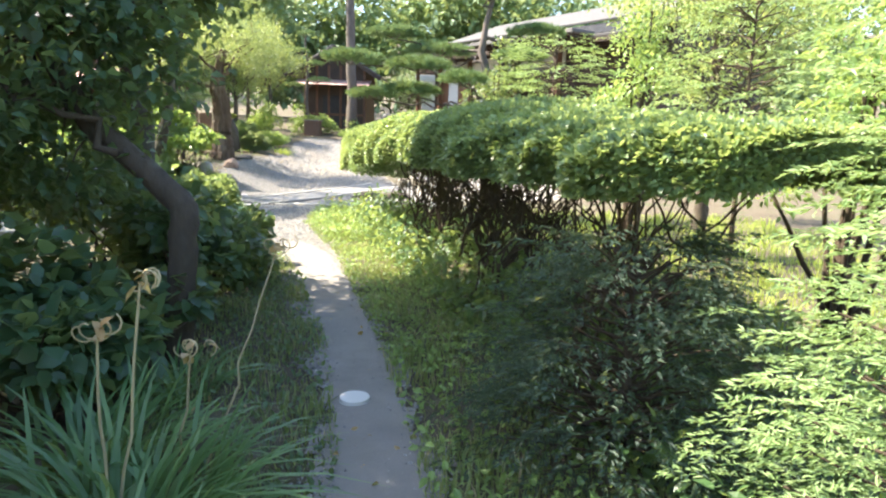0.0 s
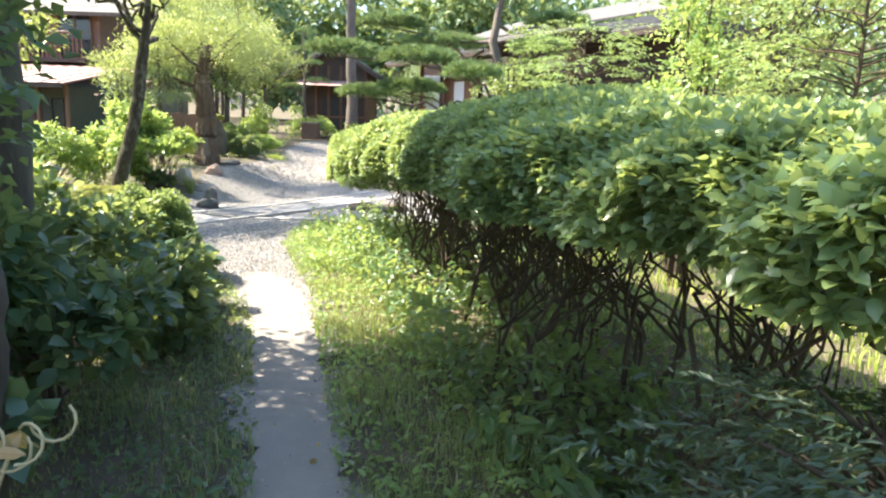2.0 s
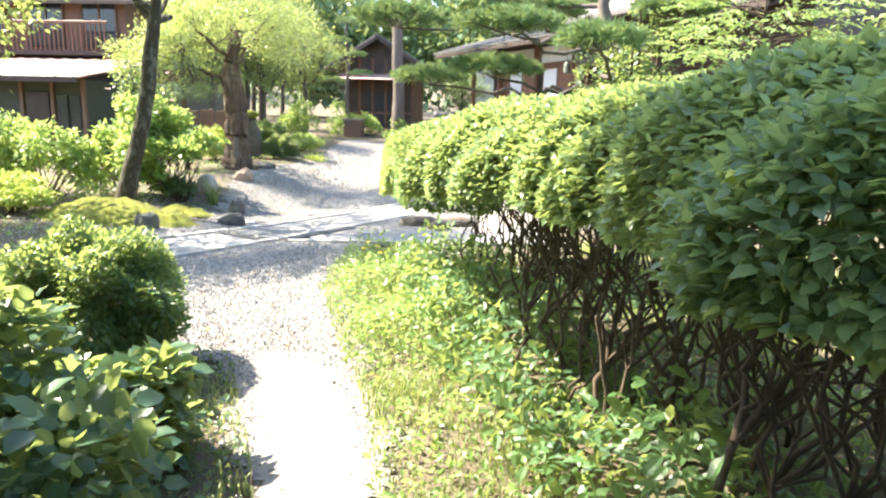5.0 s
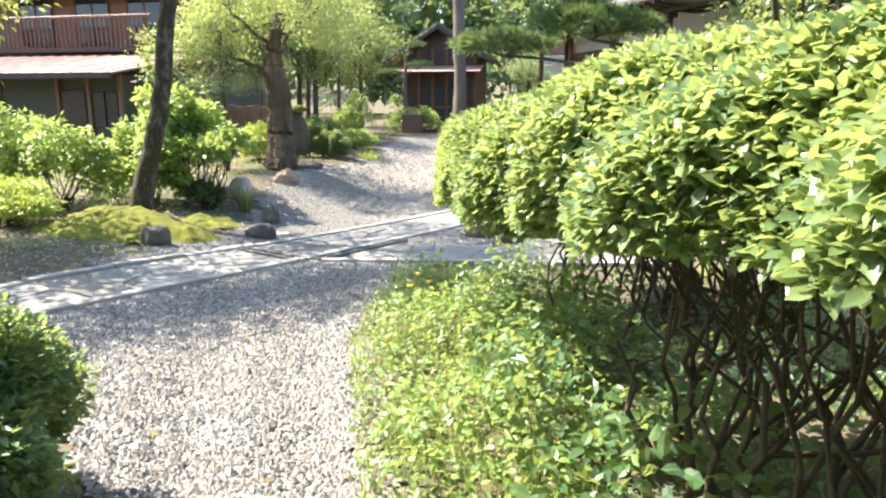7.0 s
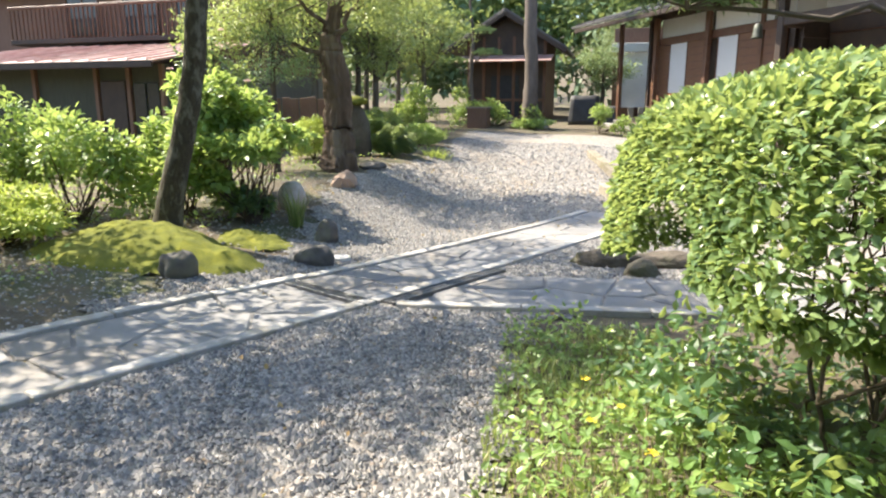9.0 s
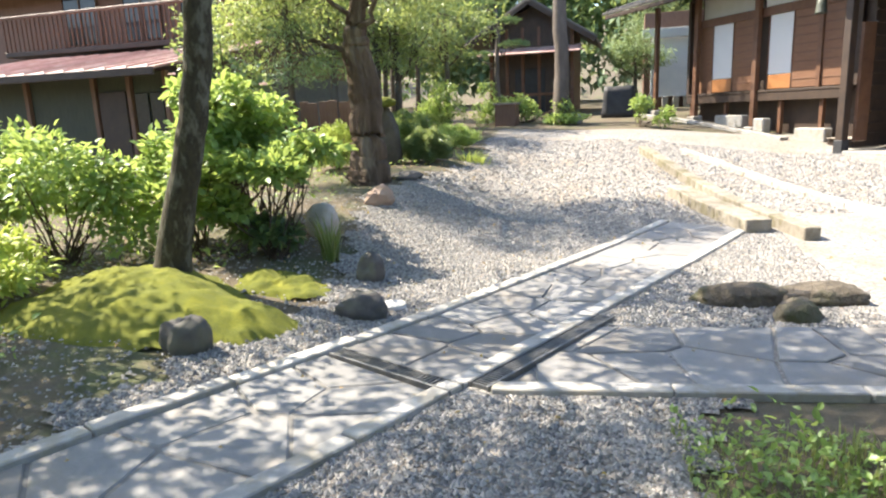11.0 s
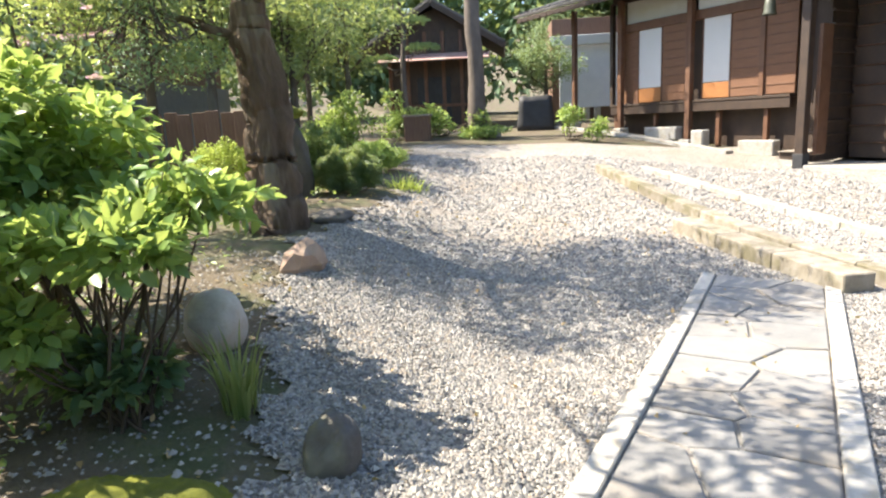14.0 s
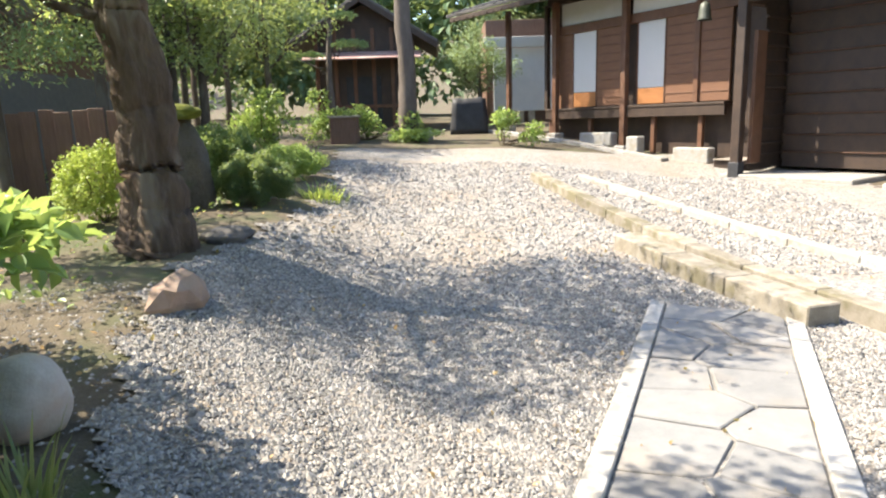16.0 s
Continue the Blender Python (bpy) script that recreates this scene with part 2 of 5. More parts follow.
M_PINK = leaf_mat("pink_petal", (0.55, 0.22, 0.5), (0.68, 0.35, 0.62), (0.75, 0.5, 0.7), 0.6, 0.3)
M_YELLOW = leaf_mat("yellow_petal", (0.7, 0.5, 0.02), (0.8, 0.6, 0.03), (0.85, 0.68, 0.06), 0.6, 0.3)


def moss_build(nt, b):
    p = position(nt)
    n = noise_tex(nt, p, 5, 6, 0.7)
    col = ramp(nt, n, [(0.3, (0.05, 0.065, 0.008)), (0.55, (0.14, 0.15, 0.012)), (0.75, (0.25, 0.24, 0.02))])
    f = noise_tex(nt, p, 120, 3, 0.7)
    col = mixc(nt, 0.3, col, ramp(nt, f, [(0.3, (0.05, 0.07, 0.01)), (0.7, (0.24, 0.24, 0.03))]))
    nt.links.new(col, b.inputs["Base Color"])
    b.inputs["Roughness"].default_value = 1.0
    bump(nt, b, f, 0.012, 0.9)


M_MOSS = material("moss", moss_build)


# ---- mesh helpers ----
def mesh_np(name, v, f, mat, smooth=False):
    """A mesh from arrays of vertices and of equal faces."""
    v, f = np.asarray(v, np.float32), np.asarray(f, np.int32)
    me = bpy.data.meshes.new(name)
    k = f.shape[1]
    me.vertices.add(len(v))
    me.vertices.foreach_set("co", v.ravel())
    me.loops.add(f.size)
    me.loops.foreach_set("vertex_index", f.ravel())
    me.polygons.add(len(f))
    me.polygons.foreach_set("loop_start", np.arange(0, f.size, k, dtype=np.int32))
    me.polygons.foreach_set("use_smooth", np.full(len(f), smooth))
    me.update(calc_edges=True)
    me.materials.append(mat)
    return me


def child(ob, parent, label=""):
    if parent is not None:
        ob.parent = parent
        ob.matrix_parent_inverse = Matrix.Translation(-parent.location)
    return tagged(ob, label) if label else ob


def part_np(name, v, f, mat, parent=None, label="", smooth=False):
    return child(new(name, mesh_np(name, v, f, mat, smooth)), parent, label)


def part(name, bm, mat, parent=None, label="", smooth=False):
    me = bpy.data.meshes.new(name)
    bm.to_mesh(me)
    bm.free()
    if smooth:
        me.shade_smooth()
    me.materials.append(mat)
    return child(new(name, me), parent, label)


def thing(name, at, label, category, group="", kind=""):
    e = new(name)
    e.location = at
    e.empty_display_size = 0.1
    return tagged(e, label, category, group, kind)


def box_bm(bm, m, sx, sy, sz, bev=0.0):
    """A box of the given size about the pose m, with softened edges."""
    r = bmesh.ops.create_cube(bm, size=1, matrix=m @ Matrix.Diagonal((sx, sy, sz, 1)))
    if bev:
        es = list({e for v in r["verts"] for e in v.link_edges})
        bmesh.ops.bevel(bm, geom=es, offset=bev, segments=1, affect='EDGES')
    return bm


def box_part(name, m, sx, sy, sz, mat, parent=None, label="", bev=0.008):
    """A softened box as its own mesh, with its own local axes."""
    bm = box_bm(bmesh.new(), Matrix(), sx, sy, sz, bev)
    ob = part(name, bm, mat, None, label)
    if parent is not None:
        ob.parent = parent
        ob.matrix_parent_inverse = parent.matrix_basis.inverted() if parent.parent else Matrix.Translation(-parent.location)
    ob.matrix_basis = m
    return ob


def tubes(lines, sides=7):
    """Tapered round limbs along lines of (x, y, z, radius)."""
    vs, fs, n = [], [], 0
    for line in lines:
        p = np.array([q[:3] for q in line], float)
        r = np.array([q[3] for q in line], float)
        t = np.gradient(p, axis=0)
        t /= np.linalg.norm(t, axis=1)[:, None] + 1e-9
        ref = np.where(np.abs(t[:, 2:3]) > 0.9, np.array([[1.0, 0, 0]]), np.array([[0, 0, 1.0]]))
        u = np.cross(ref, t)
        u /= np.linalg.norm(u, axis=1)[:, None] + 1e-9
        w = np.cross(t, u)
        for i in range(1, len(p)):
            if np.dot(u[i], u[i - 1]) < 0:
                u[i], w[i] = -u[i], -w[i]
        a = np.linspace(0, 2 * math.pi, sides, endpoint=False)
        ring = p[:, None] + r[:, None, None] * (np.cos(a)[None, :, None] * u[:, None] + np.sin(a)[None, :, None] * w[:, None])
        vs.append(ring.reshape(-1, 3))
        k = len(p)
        i, j = np.meshgrid(np.arange(k - 1), np.arange(sides), indexing="ij")
        q = np.stack([i * sides + j, i * sides + (j + 1) % sides, (i + 1) * sides + (j + 1) % sides, (i + 1) * sides + j], -1).reshape(-1, 4)
        fs.append(q + n)
        n += k * sides
    return np.concatenate(vs), np.concatenate(fs)


def wiggle(a, b, r0, r1, rng, n=6, amp=0.05, sag=0.0):
    """A crooked limb from a to b."""
    a, b = np.array(a, float), np.array(b, float)
    out = []
    for i in range(n + 1):
        s = i / n
        p = a + (b - a) * s + rng.normal(0, amp, 3) * math.sin(math.pi * min(1, s * 1.1 + 0.05)) * (0 < i)
        p[2] -= sag * s * s
        out.append((*p, r0 + (r1 - r0) * s))
    return out


def unit(v):
    return v / (np.linalg.norm(v, axis=-1, keepdims=True) + 1e-9)


def leaves(p, out, size, rng, wide=0.5, lift=0.3, spread=0.7, full=True, droop=0.15):
    """Folded, pointed leaves at p that grow along out, faces mostly up. Returns vertices and triangles."""
    n = len(p)
    d = unit(out + rng.normal(0, spread, (n, 3)))
    up = unit(np.array([0, 0, 1.0]) + lift * out + rng.normal(0, 0.45, (n, 3)))
    s = unit(np.cross(d, up))
    nn = np.cross(s, d)
    L = (size * rng.uniform(0.65, 1.25, n))[:, None]
    W = L * wide * 0.5
    t = p + d * L - nn * L * droop
    m = p + d * L * 0.48 - nn * L * 0.02
    l = p + d * L * 0.45 + s * W + nn * W * 0.35
    r = p + d * L * 0.45 - s * W + nn * W * 0.35
    if full:
        l1, l2 = p + d * L * 0.22 + s * W * 0.8 + nn * W * 0.2, p + d * L * 0.62 + s * W * 0.85 + nn * W * 0.15
        r1, r2 = p + d * L * 0.22 - s * W * 0.8 + nn * W * 0.2, p + d * L * 0.62 - s * W * 0.85 + nn * W * 0.15
        v = np.stack([p, l1, l2, t, r2, r1, m], 1).reshape(-1, 3)
        base = np.array([[0, 6, 1], [1, 6, 2], [2, 6, 3], [3, 6, 4], [4, 6, 5], [5, 6, 0]])
        f = (base[None] + 7 * np.arange(n)[:, None, None]).reshape(-1, 3)
    else:
        v = np.stack([p, l, t, r], 1).reshape(-1, 3)
        base = np.array([[0, 2, 1], [0, 3, 2]])
        f = (base[None] + 4 * np.arange(n)[:, None, None]).reshape(-1, 3)
    return v, f


def join(*vf):
    vs, fs, n = [], [], 0
    for v, f in vf:
        vs.append(v)
        fs.append(np.asarray(f) + n)
        n += len(v)
    return np.concatenate(vs), np.concatenate(fs)


def on_blob(n, c, r, rng, inner=0.75, low=-0.6):
    """Points near the skin of a lumpy ellipsoid and the ways out from it."""
    d = unit(rng.normal(0, 1, (int(n * 1.6) + 8, 3)))
    d = d[d[:, 2] > low][:n]
    k = 1 + 0.13 * np.sin(5 * d[:, :1] * 2 + 3 * c[0]) + 0.1 * np.sin(7 * d[:, 1:2] + 5 * d[:, 2:] + c[1])
    p = np.array(c) + d * np.array(r) * k * rng.uniform(inner, 1.0, (len(d), 1))
    return p, d


def sprays(bases, ways, length, rng, n=10, width=0.5, mat_size=0.05):
    """Flat feathery conifer fronds: a fan of thin leaflets along each axis."""
    P, D = [], []
    for b, w in zip(bases, ways):
        w = w / np.linalg.norm(w)
        side = np.cross(w, (0, 0, 1.0))
        side /= np.linalg.norm(side) + 1e-9
        s = rng.uniform(0.05, 1, (n, 1))
        sg = rng.choice([-1.0, 1.0], (n, 1))
        ln = length * (0.7 + 0.5 * rng.random())
        off = width * ln * (1 - 0.75 * s) * rng.uniform(0.1, 1, (n, 1))
        q = b + w * s * ln + side * sg * off * 0.5
        q[:, 2] -= (s[:, 0] ** 2) * ln * 0.22 + off[:, 0] * 0.15
        P.append(q)
        D.append(w * 0.8 + side * sg * 0.7 + np.array([0, 0, -0.15]))
    P, D = np.concatenate(P), unit(np.concatenate(D))
    return P, D


# ---- ground ----
def sheet(name, xs, ys, lift, mat, label, keep=None):
    X, Y = np.meshgrid(xs, ys, indexing="ij")
    Z = G(X, Y) + lift(X, Y)
    v = np.stack([X, Y, Z], -1).reshape(-1, 3)
    i, j = np.meshgrid(np.arange(len(xs) - 1), np.arange(len(ys) - 1), indexing="ij")
    k = len(ys)
    f = np.stack([i * k + j, (i + 1) * k + j, (i + 1) * k + j + 1, i * k + j + 1], -1).reshape(-1, 4)
    if keep is not None:
        c = v[f].mean(1)
        f = f[keep(c[:, 0], c[:, 1])]
    ob = new(name, mesh_np(name, v, f, mat, True))
    return tagged(ob, label, "ground", kind="structure")


def hill(X, Y):
    r = np.hypot(X + 4, Y - 10)
    return 26 * sstep(75, 190, r) - 0.01


xs = np.concatenate([np.linspace(-900, -60, 16), np.linspace(-50, -16, 14), np.arange(-15, 8, 0.3), np.linspace(10, 50, 14), np.linspace(60, 900, 16)])
ys = np.concatenate([np.linspace(-900, -30, 14), np.linspace(-20, -4, 10), np.arange(-3, 36, 0.3), np.linspace(38, 80, 16), np.linspace(90, 900, 16)])
sheet("ground", xs, ys, hill, M_SOIL, "brown garden soil with moss and leaf litter")

# the trodden path: centre line and half width
PY = [-3, 0, 2.5, 4.3, 7, 7.8, 10.5, 12]
PX = [0.1, 0.0, -0.12, -0.52, -1.33, -1.62, -2.75, -3.0]
PW = [0.26, 0.25, 0.22, 0.23, 0.3, 0.4, 0.62, 0.9]


def on_path(x, y, grow=0.0):
    w = np.interp(y, PY, PW) + grow + 0.06 * np.sin(y * 5.1) + 0.04 * np.sin(y * 13.7 + x * 3)
    return (np.abs(x - np.interp(y, PY, PX)) < w) & (y < 11)


def bed_edge(y):
    """Where the left bed ends and the gravel begins."""
    return np.interp(y, [8.5, 10, 11.8, 13.3, 14.2, 15.2, 16.5, 18, 19.3, 20.5, 22, 24, 27, 31], [-2.6, -4.2, -5.9, -5.75, -5.5, -5.55, -5.9, -6.4, -6.7, -6.5, -6.2, -6.0, -6.6, -7.0])


def right_edge(y):
    """Where the gravel ends on the hedge's side."""
    return np.interp(y, [8.0, 8.7, 10.9, 12.0, 13.3, 14.4, 15.2, 17, 30], [-1.3, -1.5, -2.3, -2.4, -2.55, -1.5, -1.0, 3.0, 4.0])


def on_gravel(x, y):
    e = 0.09 * np.sin(y * 7.3) + 0.07 * np.sin(y * 17.1 + x * 5)
    return (x > bed_edge(y) + e) & (x < right_edge(y) + e) & (y > 8.6) & (y < 31)


gx, gy = np.arange(-8, 4.5, 0.1), np.arange(8, 31.5, 0.1)
sheet("gravel_court", gx, gy, lambda X, Y: 0.008 + 0.004 * np.sin(X * 9 + Y * 4), M_GRAVEL, "grey crushed gravel covering the temple court", on_gravel)
px_, py_ = np.arange(-4, 0.7, 0.06), np.arange(-3, 11.2, 0.06)
sheet("path", px_, py_, lambda X, Y: 0.02 * (1 - sstep(0.0, 0.5, np.abs(X - np.interp(Y, PY, PX)))) + 0.002, M_PATH, "narrow trodden earth path with fine grit", lambda x, y: on_path(x, y, 0.04) & ~((y > 8.8) & on_gravel(x, y)))


def pebbles(name, n, area, size, seed, label, mat=M_PEBBLE):
    """Loose chips as small squashed octahedra, joined."""
    rng = np.random.default_rng(seed)
    x0, x1, y0, y1, test = area
    x, y = rng.uniform(x0, x1, n * 4), rng.uniform(y0, y1, n * 4)
    ok = test(x, y)
    x, y = x[ok][:n], y[ok][:n]
    m = len(x)
    s = size * rng.lognormal(0, 0.3, (m, 1))
    q = np.array([[1, 0, 0], [0.2, 0.9, 0.1], [-1, 0.15, 0], [-0.1, -0.85, 0], [0.1, 0.05, 0.75]])
    q = q[None] * (1 + rng.normal(0, 0.18, (m, 5, 3)))
    a = rng.uniform(0, 6.28, m)
    c, sn = np.cos(a)[:, None], np.sin(a)[:, None]
    vx, vy = q[..., 0] * c - q[..., 1] * sn, q[..., 0] * sn + q[..., 1] * c
    v = np.stack([vx, vy, q[..., 2]], -1) * s[:, :, None] * 0.5
    v += np.stack([x, y, G(x, y) + 0.012], -1)[:, None]
    base = np.array([[0, 1, 4], [1, 2, 4], [2, 3, 4], [3, 0, 4]])
    f = (base[None] + 5 * np.arange(m)[:, None, None]).reshape(-1, 3)
    tagged(part_np(name, v.reshape(-1, 3), f, mat), label, "gravel", kind="stuff")


# ---- stone walkway ----
WA = np.array([-4.42, 13.73])
WD = np.array([0.402, 0.916])
WN = np.array([0.916, -0.402])


def wp(s, w, h=0.0):
    """A place s along and w across the walkway, h above its ground."""
    p = WA + WD * s + WN * w
    return Vector((p[0], p[1], gz(*p) + h))


def clip_poly(poly, nx, ny, c):
    out = []
    for i in range(len(poly)):
        a, b = poly[i], poly[(i + 1) % len(poly)]
        da, db = a[0] * nx + a[1] * ny - c, b[0] * nx + b[1] * ny - c
        if da <= 0:
            out.append(a)
        if (da < 0 < db) or (db < 0 < da):
            t = da / (da - db)
            out.append((a[0] + (b[0] - a[0]) * t, a[1] + (b[1] - a[1]) * t))
    return out


def crazy_paving(parent, s0, s1, w0, w1, cell, place, rng, lift=0.022):
    """Irregular flagstones between four sides, each its own stone with a sunk joint."""
    nx, ny = max(1, round((s1 - s0) / cell)), max(1, round((w1 - w0) / cell))
    pts = []
    for i in range(nx):
        for j in range(ny):
            pts.append((s0 + (i + 0.5 + rng.uniform(-0.42, 0.42)) * (s1 - s0) / nx, w0 + (j + 0.5 + rng.uniform(-0.38, 0.38)) * (w1 - w0) / ny))
    for i, a in enumerate(pts):
        poly = [(s0, w0), (s1, w0), (s1, w1), (s0, w1)]
        for j, b in enumerate(pts):
            if i != j and abs(a[0] - b[0]) < 3 * cell:
                dx, dy = b[0] - a[0], b[1] - a[1]
                d = math.hypot(dx, dy)
                poly = clip_poly(poly, dx / d, dy / d, ((a[0] + b[0]) * dx + (a[1] + b[1]) * dy) / (2 * d) - 0.011)
                if len(poly) < 3:
                    break
        if len(poly) < 3:
            continue
        cx, cy = sum(q[0] for q in poly) / len(poly), sum(q[1] for q in poly) / len(poly)
        dz, tx, ty = rng.uniform(-0.004, 0.005), rng.normal(0, 0.006), rng.normal(0, 0.006)
        bm = bmesh.new()
        c0 = place(cx, cy)
        rings = []
        for h, k in ((-0.03, 1.0), (lift - 0.008, 1.0), (lift, 0.965)):
            ring = []
            for q in poly:
                sx, sy = cx + (q[0] - cx) * k, cy + (q[1] - cy) * k
                p = place(sx, sy)
                ring.append(bm.verts.new((p.x, p.y, p.z + h + dz + (sx - cx) * tx + (sy - cy) * ty)))
            rings.append(ring)
        for r0, r1 in zip(rings, rings[1:]):
            for k in range(len(poly)):
                bm.faces.new((r0[k], r0[(k + 1) % len(poly)], r1[(k + 1) % len(poly)], r1[k]))
        bm.faces.new(rings[-1])
        bmesh.ops.recalc_face_normals(bm, faces=bm.faces)
        part("flagstone", bm, M_FLAG, parent)


def strip(name, parent, place, s0, s1, w0, w1, h0, h1, mat, n=24):
    """A long low bed that follows the ground."""
    bm = bmesh.new()
    prev = None
    for i in range(n + 1):
        s = s0 + (s1 - s0) * i / n
        row = [bm.verts.new(place(s, w, h)) for w, h in ((w0, h0), (w0, h1), (w1, h1), (w1, h0))]
        if prev:
            for k in range(3):
                bm.faces.new((prev[k], prev[k + 1], row[k + 1], row[k]))
        prev = row
    bmesh.ops.recalc_face_normals(bm, faces=bm.faces)
    return part(name, bm, mat, parent)


rng = np.random.default_rng(3)
walkway = thing("stone_walkway", wp(0, 0), "straight walkway of irregular grey flagstones between pale granite kerbs", "walkway", kind="structure")
S0, S1, HW = -9.0, 6.3, 0.475
strip("mortar_bed", walkway, wp, S0, S1, -HW - 0.01, HW + 0.01, -0.05, 0.006, M_MORTAR, 50)
crazy_paving(walkway, S0, -0.08, -HW, HW, 0.47, lambda a, b: wp(a, b), rng)
crazy_paving(walkway, 0.1, S1, -HW, HW, 0.47, lambda a, b: wp(a, b), rng)
for side in (-1, 1):
    s = S0
    while s < S1 - 0.1:
        ln = min(rng.uniform(0.75, 1.15), S1 - s)
        a, b = wp(s + ln / 2, side * (HW + 0.075)), wp(s + ln, side * (HW + 0.075))
        p = wp(s + ln / 2, side * (HW + 0.075), 0.0)
        slope = math.degrees(math.atan2(wp(s + ln, 0).z - wp(s, 0).z, ln))
        box_part("kerbstone", Matrix.Translation(p) @ Euler((0, -radians(slope), math.atan2(WD[1], WD[0]))).to_matrix().to_4x4(), ln - 0.008, 0.13, 0.09, M_GRANITE, walkway)
        s += ln


def grate(a, b, width, label):
    """A channel grate: a frame and many cross bars between two places."""
    a, b = Vector(a), Vector(b)
    d = (b - a)
    ln = d.length
    th = thing("drain_grate", (a + b) / 2, label, "drain grate", "drain grates", kind="structure")
    m = Matrix.Translation((a + b) / 2) @ d.to_track_quat('X', 'Z').to_matrix().to_4x4()
    box_part("channel", m @ pose(0, 0, -0.035), ln, width, 0.012, M_BLACK, th, bev=0)
    for sd in (-1, 1):
        box_part("frame", m @ pose(0, sd * (width / 2 + 0.012), 0.0), ln, 0.02, 0.07, M_IRON, th, bev=0.002)
    n = int(ln / 0.03)
    for i in range(n):
        box_part("bar", m @ pose(-ln / 2 + (i + 0.5) * ln / n, 0, 0.018), 0.013, width, 0.02, M_IRON, th, bev=0)


grate(wp(0.01, -HW + 0.02, 0.012), wp(0.01, HW + 0.14, 0.012), 0.1, "narrow iron drain grate across the stone walkway")
grate(wp(0.12, HW + 0.22, 0.012), wp(1.82, HW + 0.22, 0.012), 0.11, "narrow iron drain grate beside the granite kerb")

# side paving that leads off under the hedge's end
SIDE_A = wp(0.12, HW + 0.34)
sd_d = Vector((0.985, 0.165, 0)).normalized()
sd_n = Vector((-0.165, 0.985, 0))


def sp(s, w, h=0.0):
    p = SIDE_A + sd_d * s + sd_n * w
    return Vector((p.x, p.y, gz(p.x, p.y) + h))


side_paving = thing("side_paving", sp(1, 0.6), "side path of irregular grey flagstones with a pale kerb", "paving", kind="structure")
strip("mortar_bed", side_paving, sp, 0.0, 4.2, 0.0, 1.25, -0.05, 0.006, M_MORTAR, 16)
crazy_paving(side_paving, 0.25, 4.2, 0.14, 1.25, 0.5, lambda a, b: sp(a, b), rng)
for i in range(4):
    p = sp(0.5 + i * 1.05, 0.06)
    box_part("kerbstone", Matrix.Translation(p) @ sd_d.to_track_quat('X', 'Z').to_matrix().to_4x4(), 1.04, 0.12, 0.09, M_GRANITE, side_paving)


def stone_run(name, a, b, width, height, n, mat, label, group="", sink=0.05):
    """A row of squared kerb blocks from a to b on the ground."""
    a, b = Vector((*a, 0)), Vector((*b, 0))
    d = b - a
    th = thing(name, (*((a + b) / 2).xy, gz(*((a + b) / 2).xy)), label, "kerb", group, kind="structure")
    for i in range(n):
        p0, p1 = a + d * (i / n), a + d * ((i + 1) / n)
        p0.z, p1.z = gz(p0.x, p0.y), gz(p1.x, p1.y)
        c, q = (p0 + p1) / 2, (p1 - p0)
        m = Matrix.Translation(c + Vector((0, 0, height / 2 - sink))) @ q.to_track_quat('X', 'Z').to_matrix().to_4x4()
        box_part("block", m, q.length - 0.008, width, height, mat, th, bev=0.012)
    return th


stone_run("stone_step", (-2.1, 21.8), (-1.28, 19.0), 0.34, 0.24, 3, M_OLDSTONE, "long weathered granite step block at the walkway's end")
stone_run("terrace_kerb", (-2.62, 25.9), (-0.75, 18.6), 0.2, 0.22, 8, M_OLDSTONE, "pale granite kerb along the temple terrace")
stone_run("inner_kerb", (-1.7, 26.2), (0.6, 20.0), 0.16, 0.16, 7, M_GRANITE, "pale stone edging in front of the temple")
stone_run("gutter_edge", (-2.75, 36.2), (1.2, 30.0), 0.28, 0.14, 6, M_GRANITE, "pale stone gutter edge along the temple veranda")


# ---- rocks and small stones ----
def rock(name, at, size, seed, mat, label, category="rock", turn=0, sub=4, rough=0.2, flat=0.25, sink=0.12, smooth=True):
    """A weathered stone with facets, sunk a little into the ground."""
    bm = bmesh.new()
    bmesh.ops.create_icosphere(bm, subdivisions=sub, radius=0.5)
    o = Vector((seed * 3.7, seed * 1.3, seed))
    for v in bm.verts:
        k = 1 + rough * 2 * noise.noise(v.co * 1.7 + o) + rough * 0.7 * noise.noise(v.co * 5 + o) + rough * 0.3 * noise.noise(v.co * 13 + o)
        v.co = v.co * k
        if v.co.z < -0.5 + flat:
            v.co.z = -0.5 + flat
        v.co = Vector((v.co.x * size[0], v.co.y * size[1], (v.co.z + 0.5 - flat) * size[2]))
    ob = part(name, bm, mat, None, "", smooth)
    ob.matrix_basis = pose(at[0], at[1], gz(at[0], at[1]) - sink * size[2] if len(at) < 3 else at[2], 0, 0, turn)
    return tagged(ob, label, category)


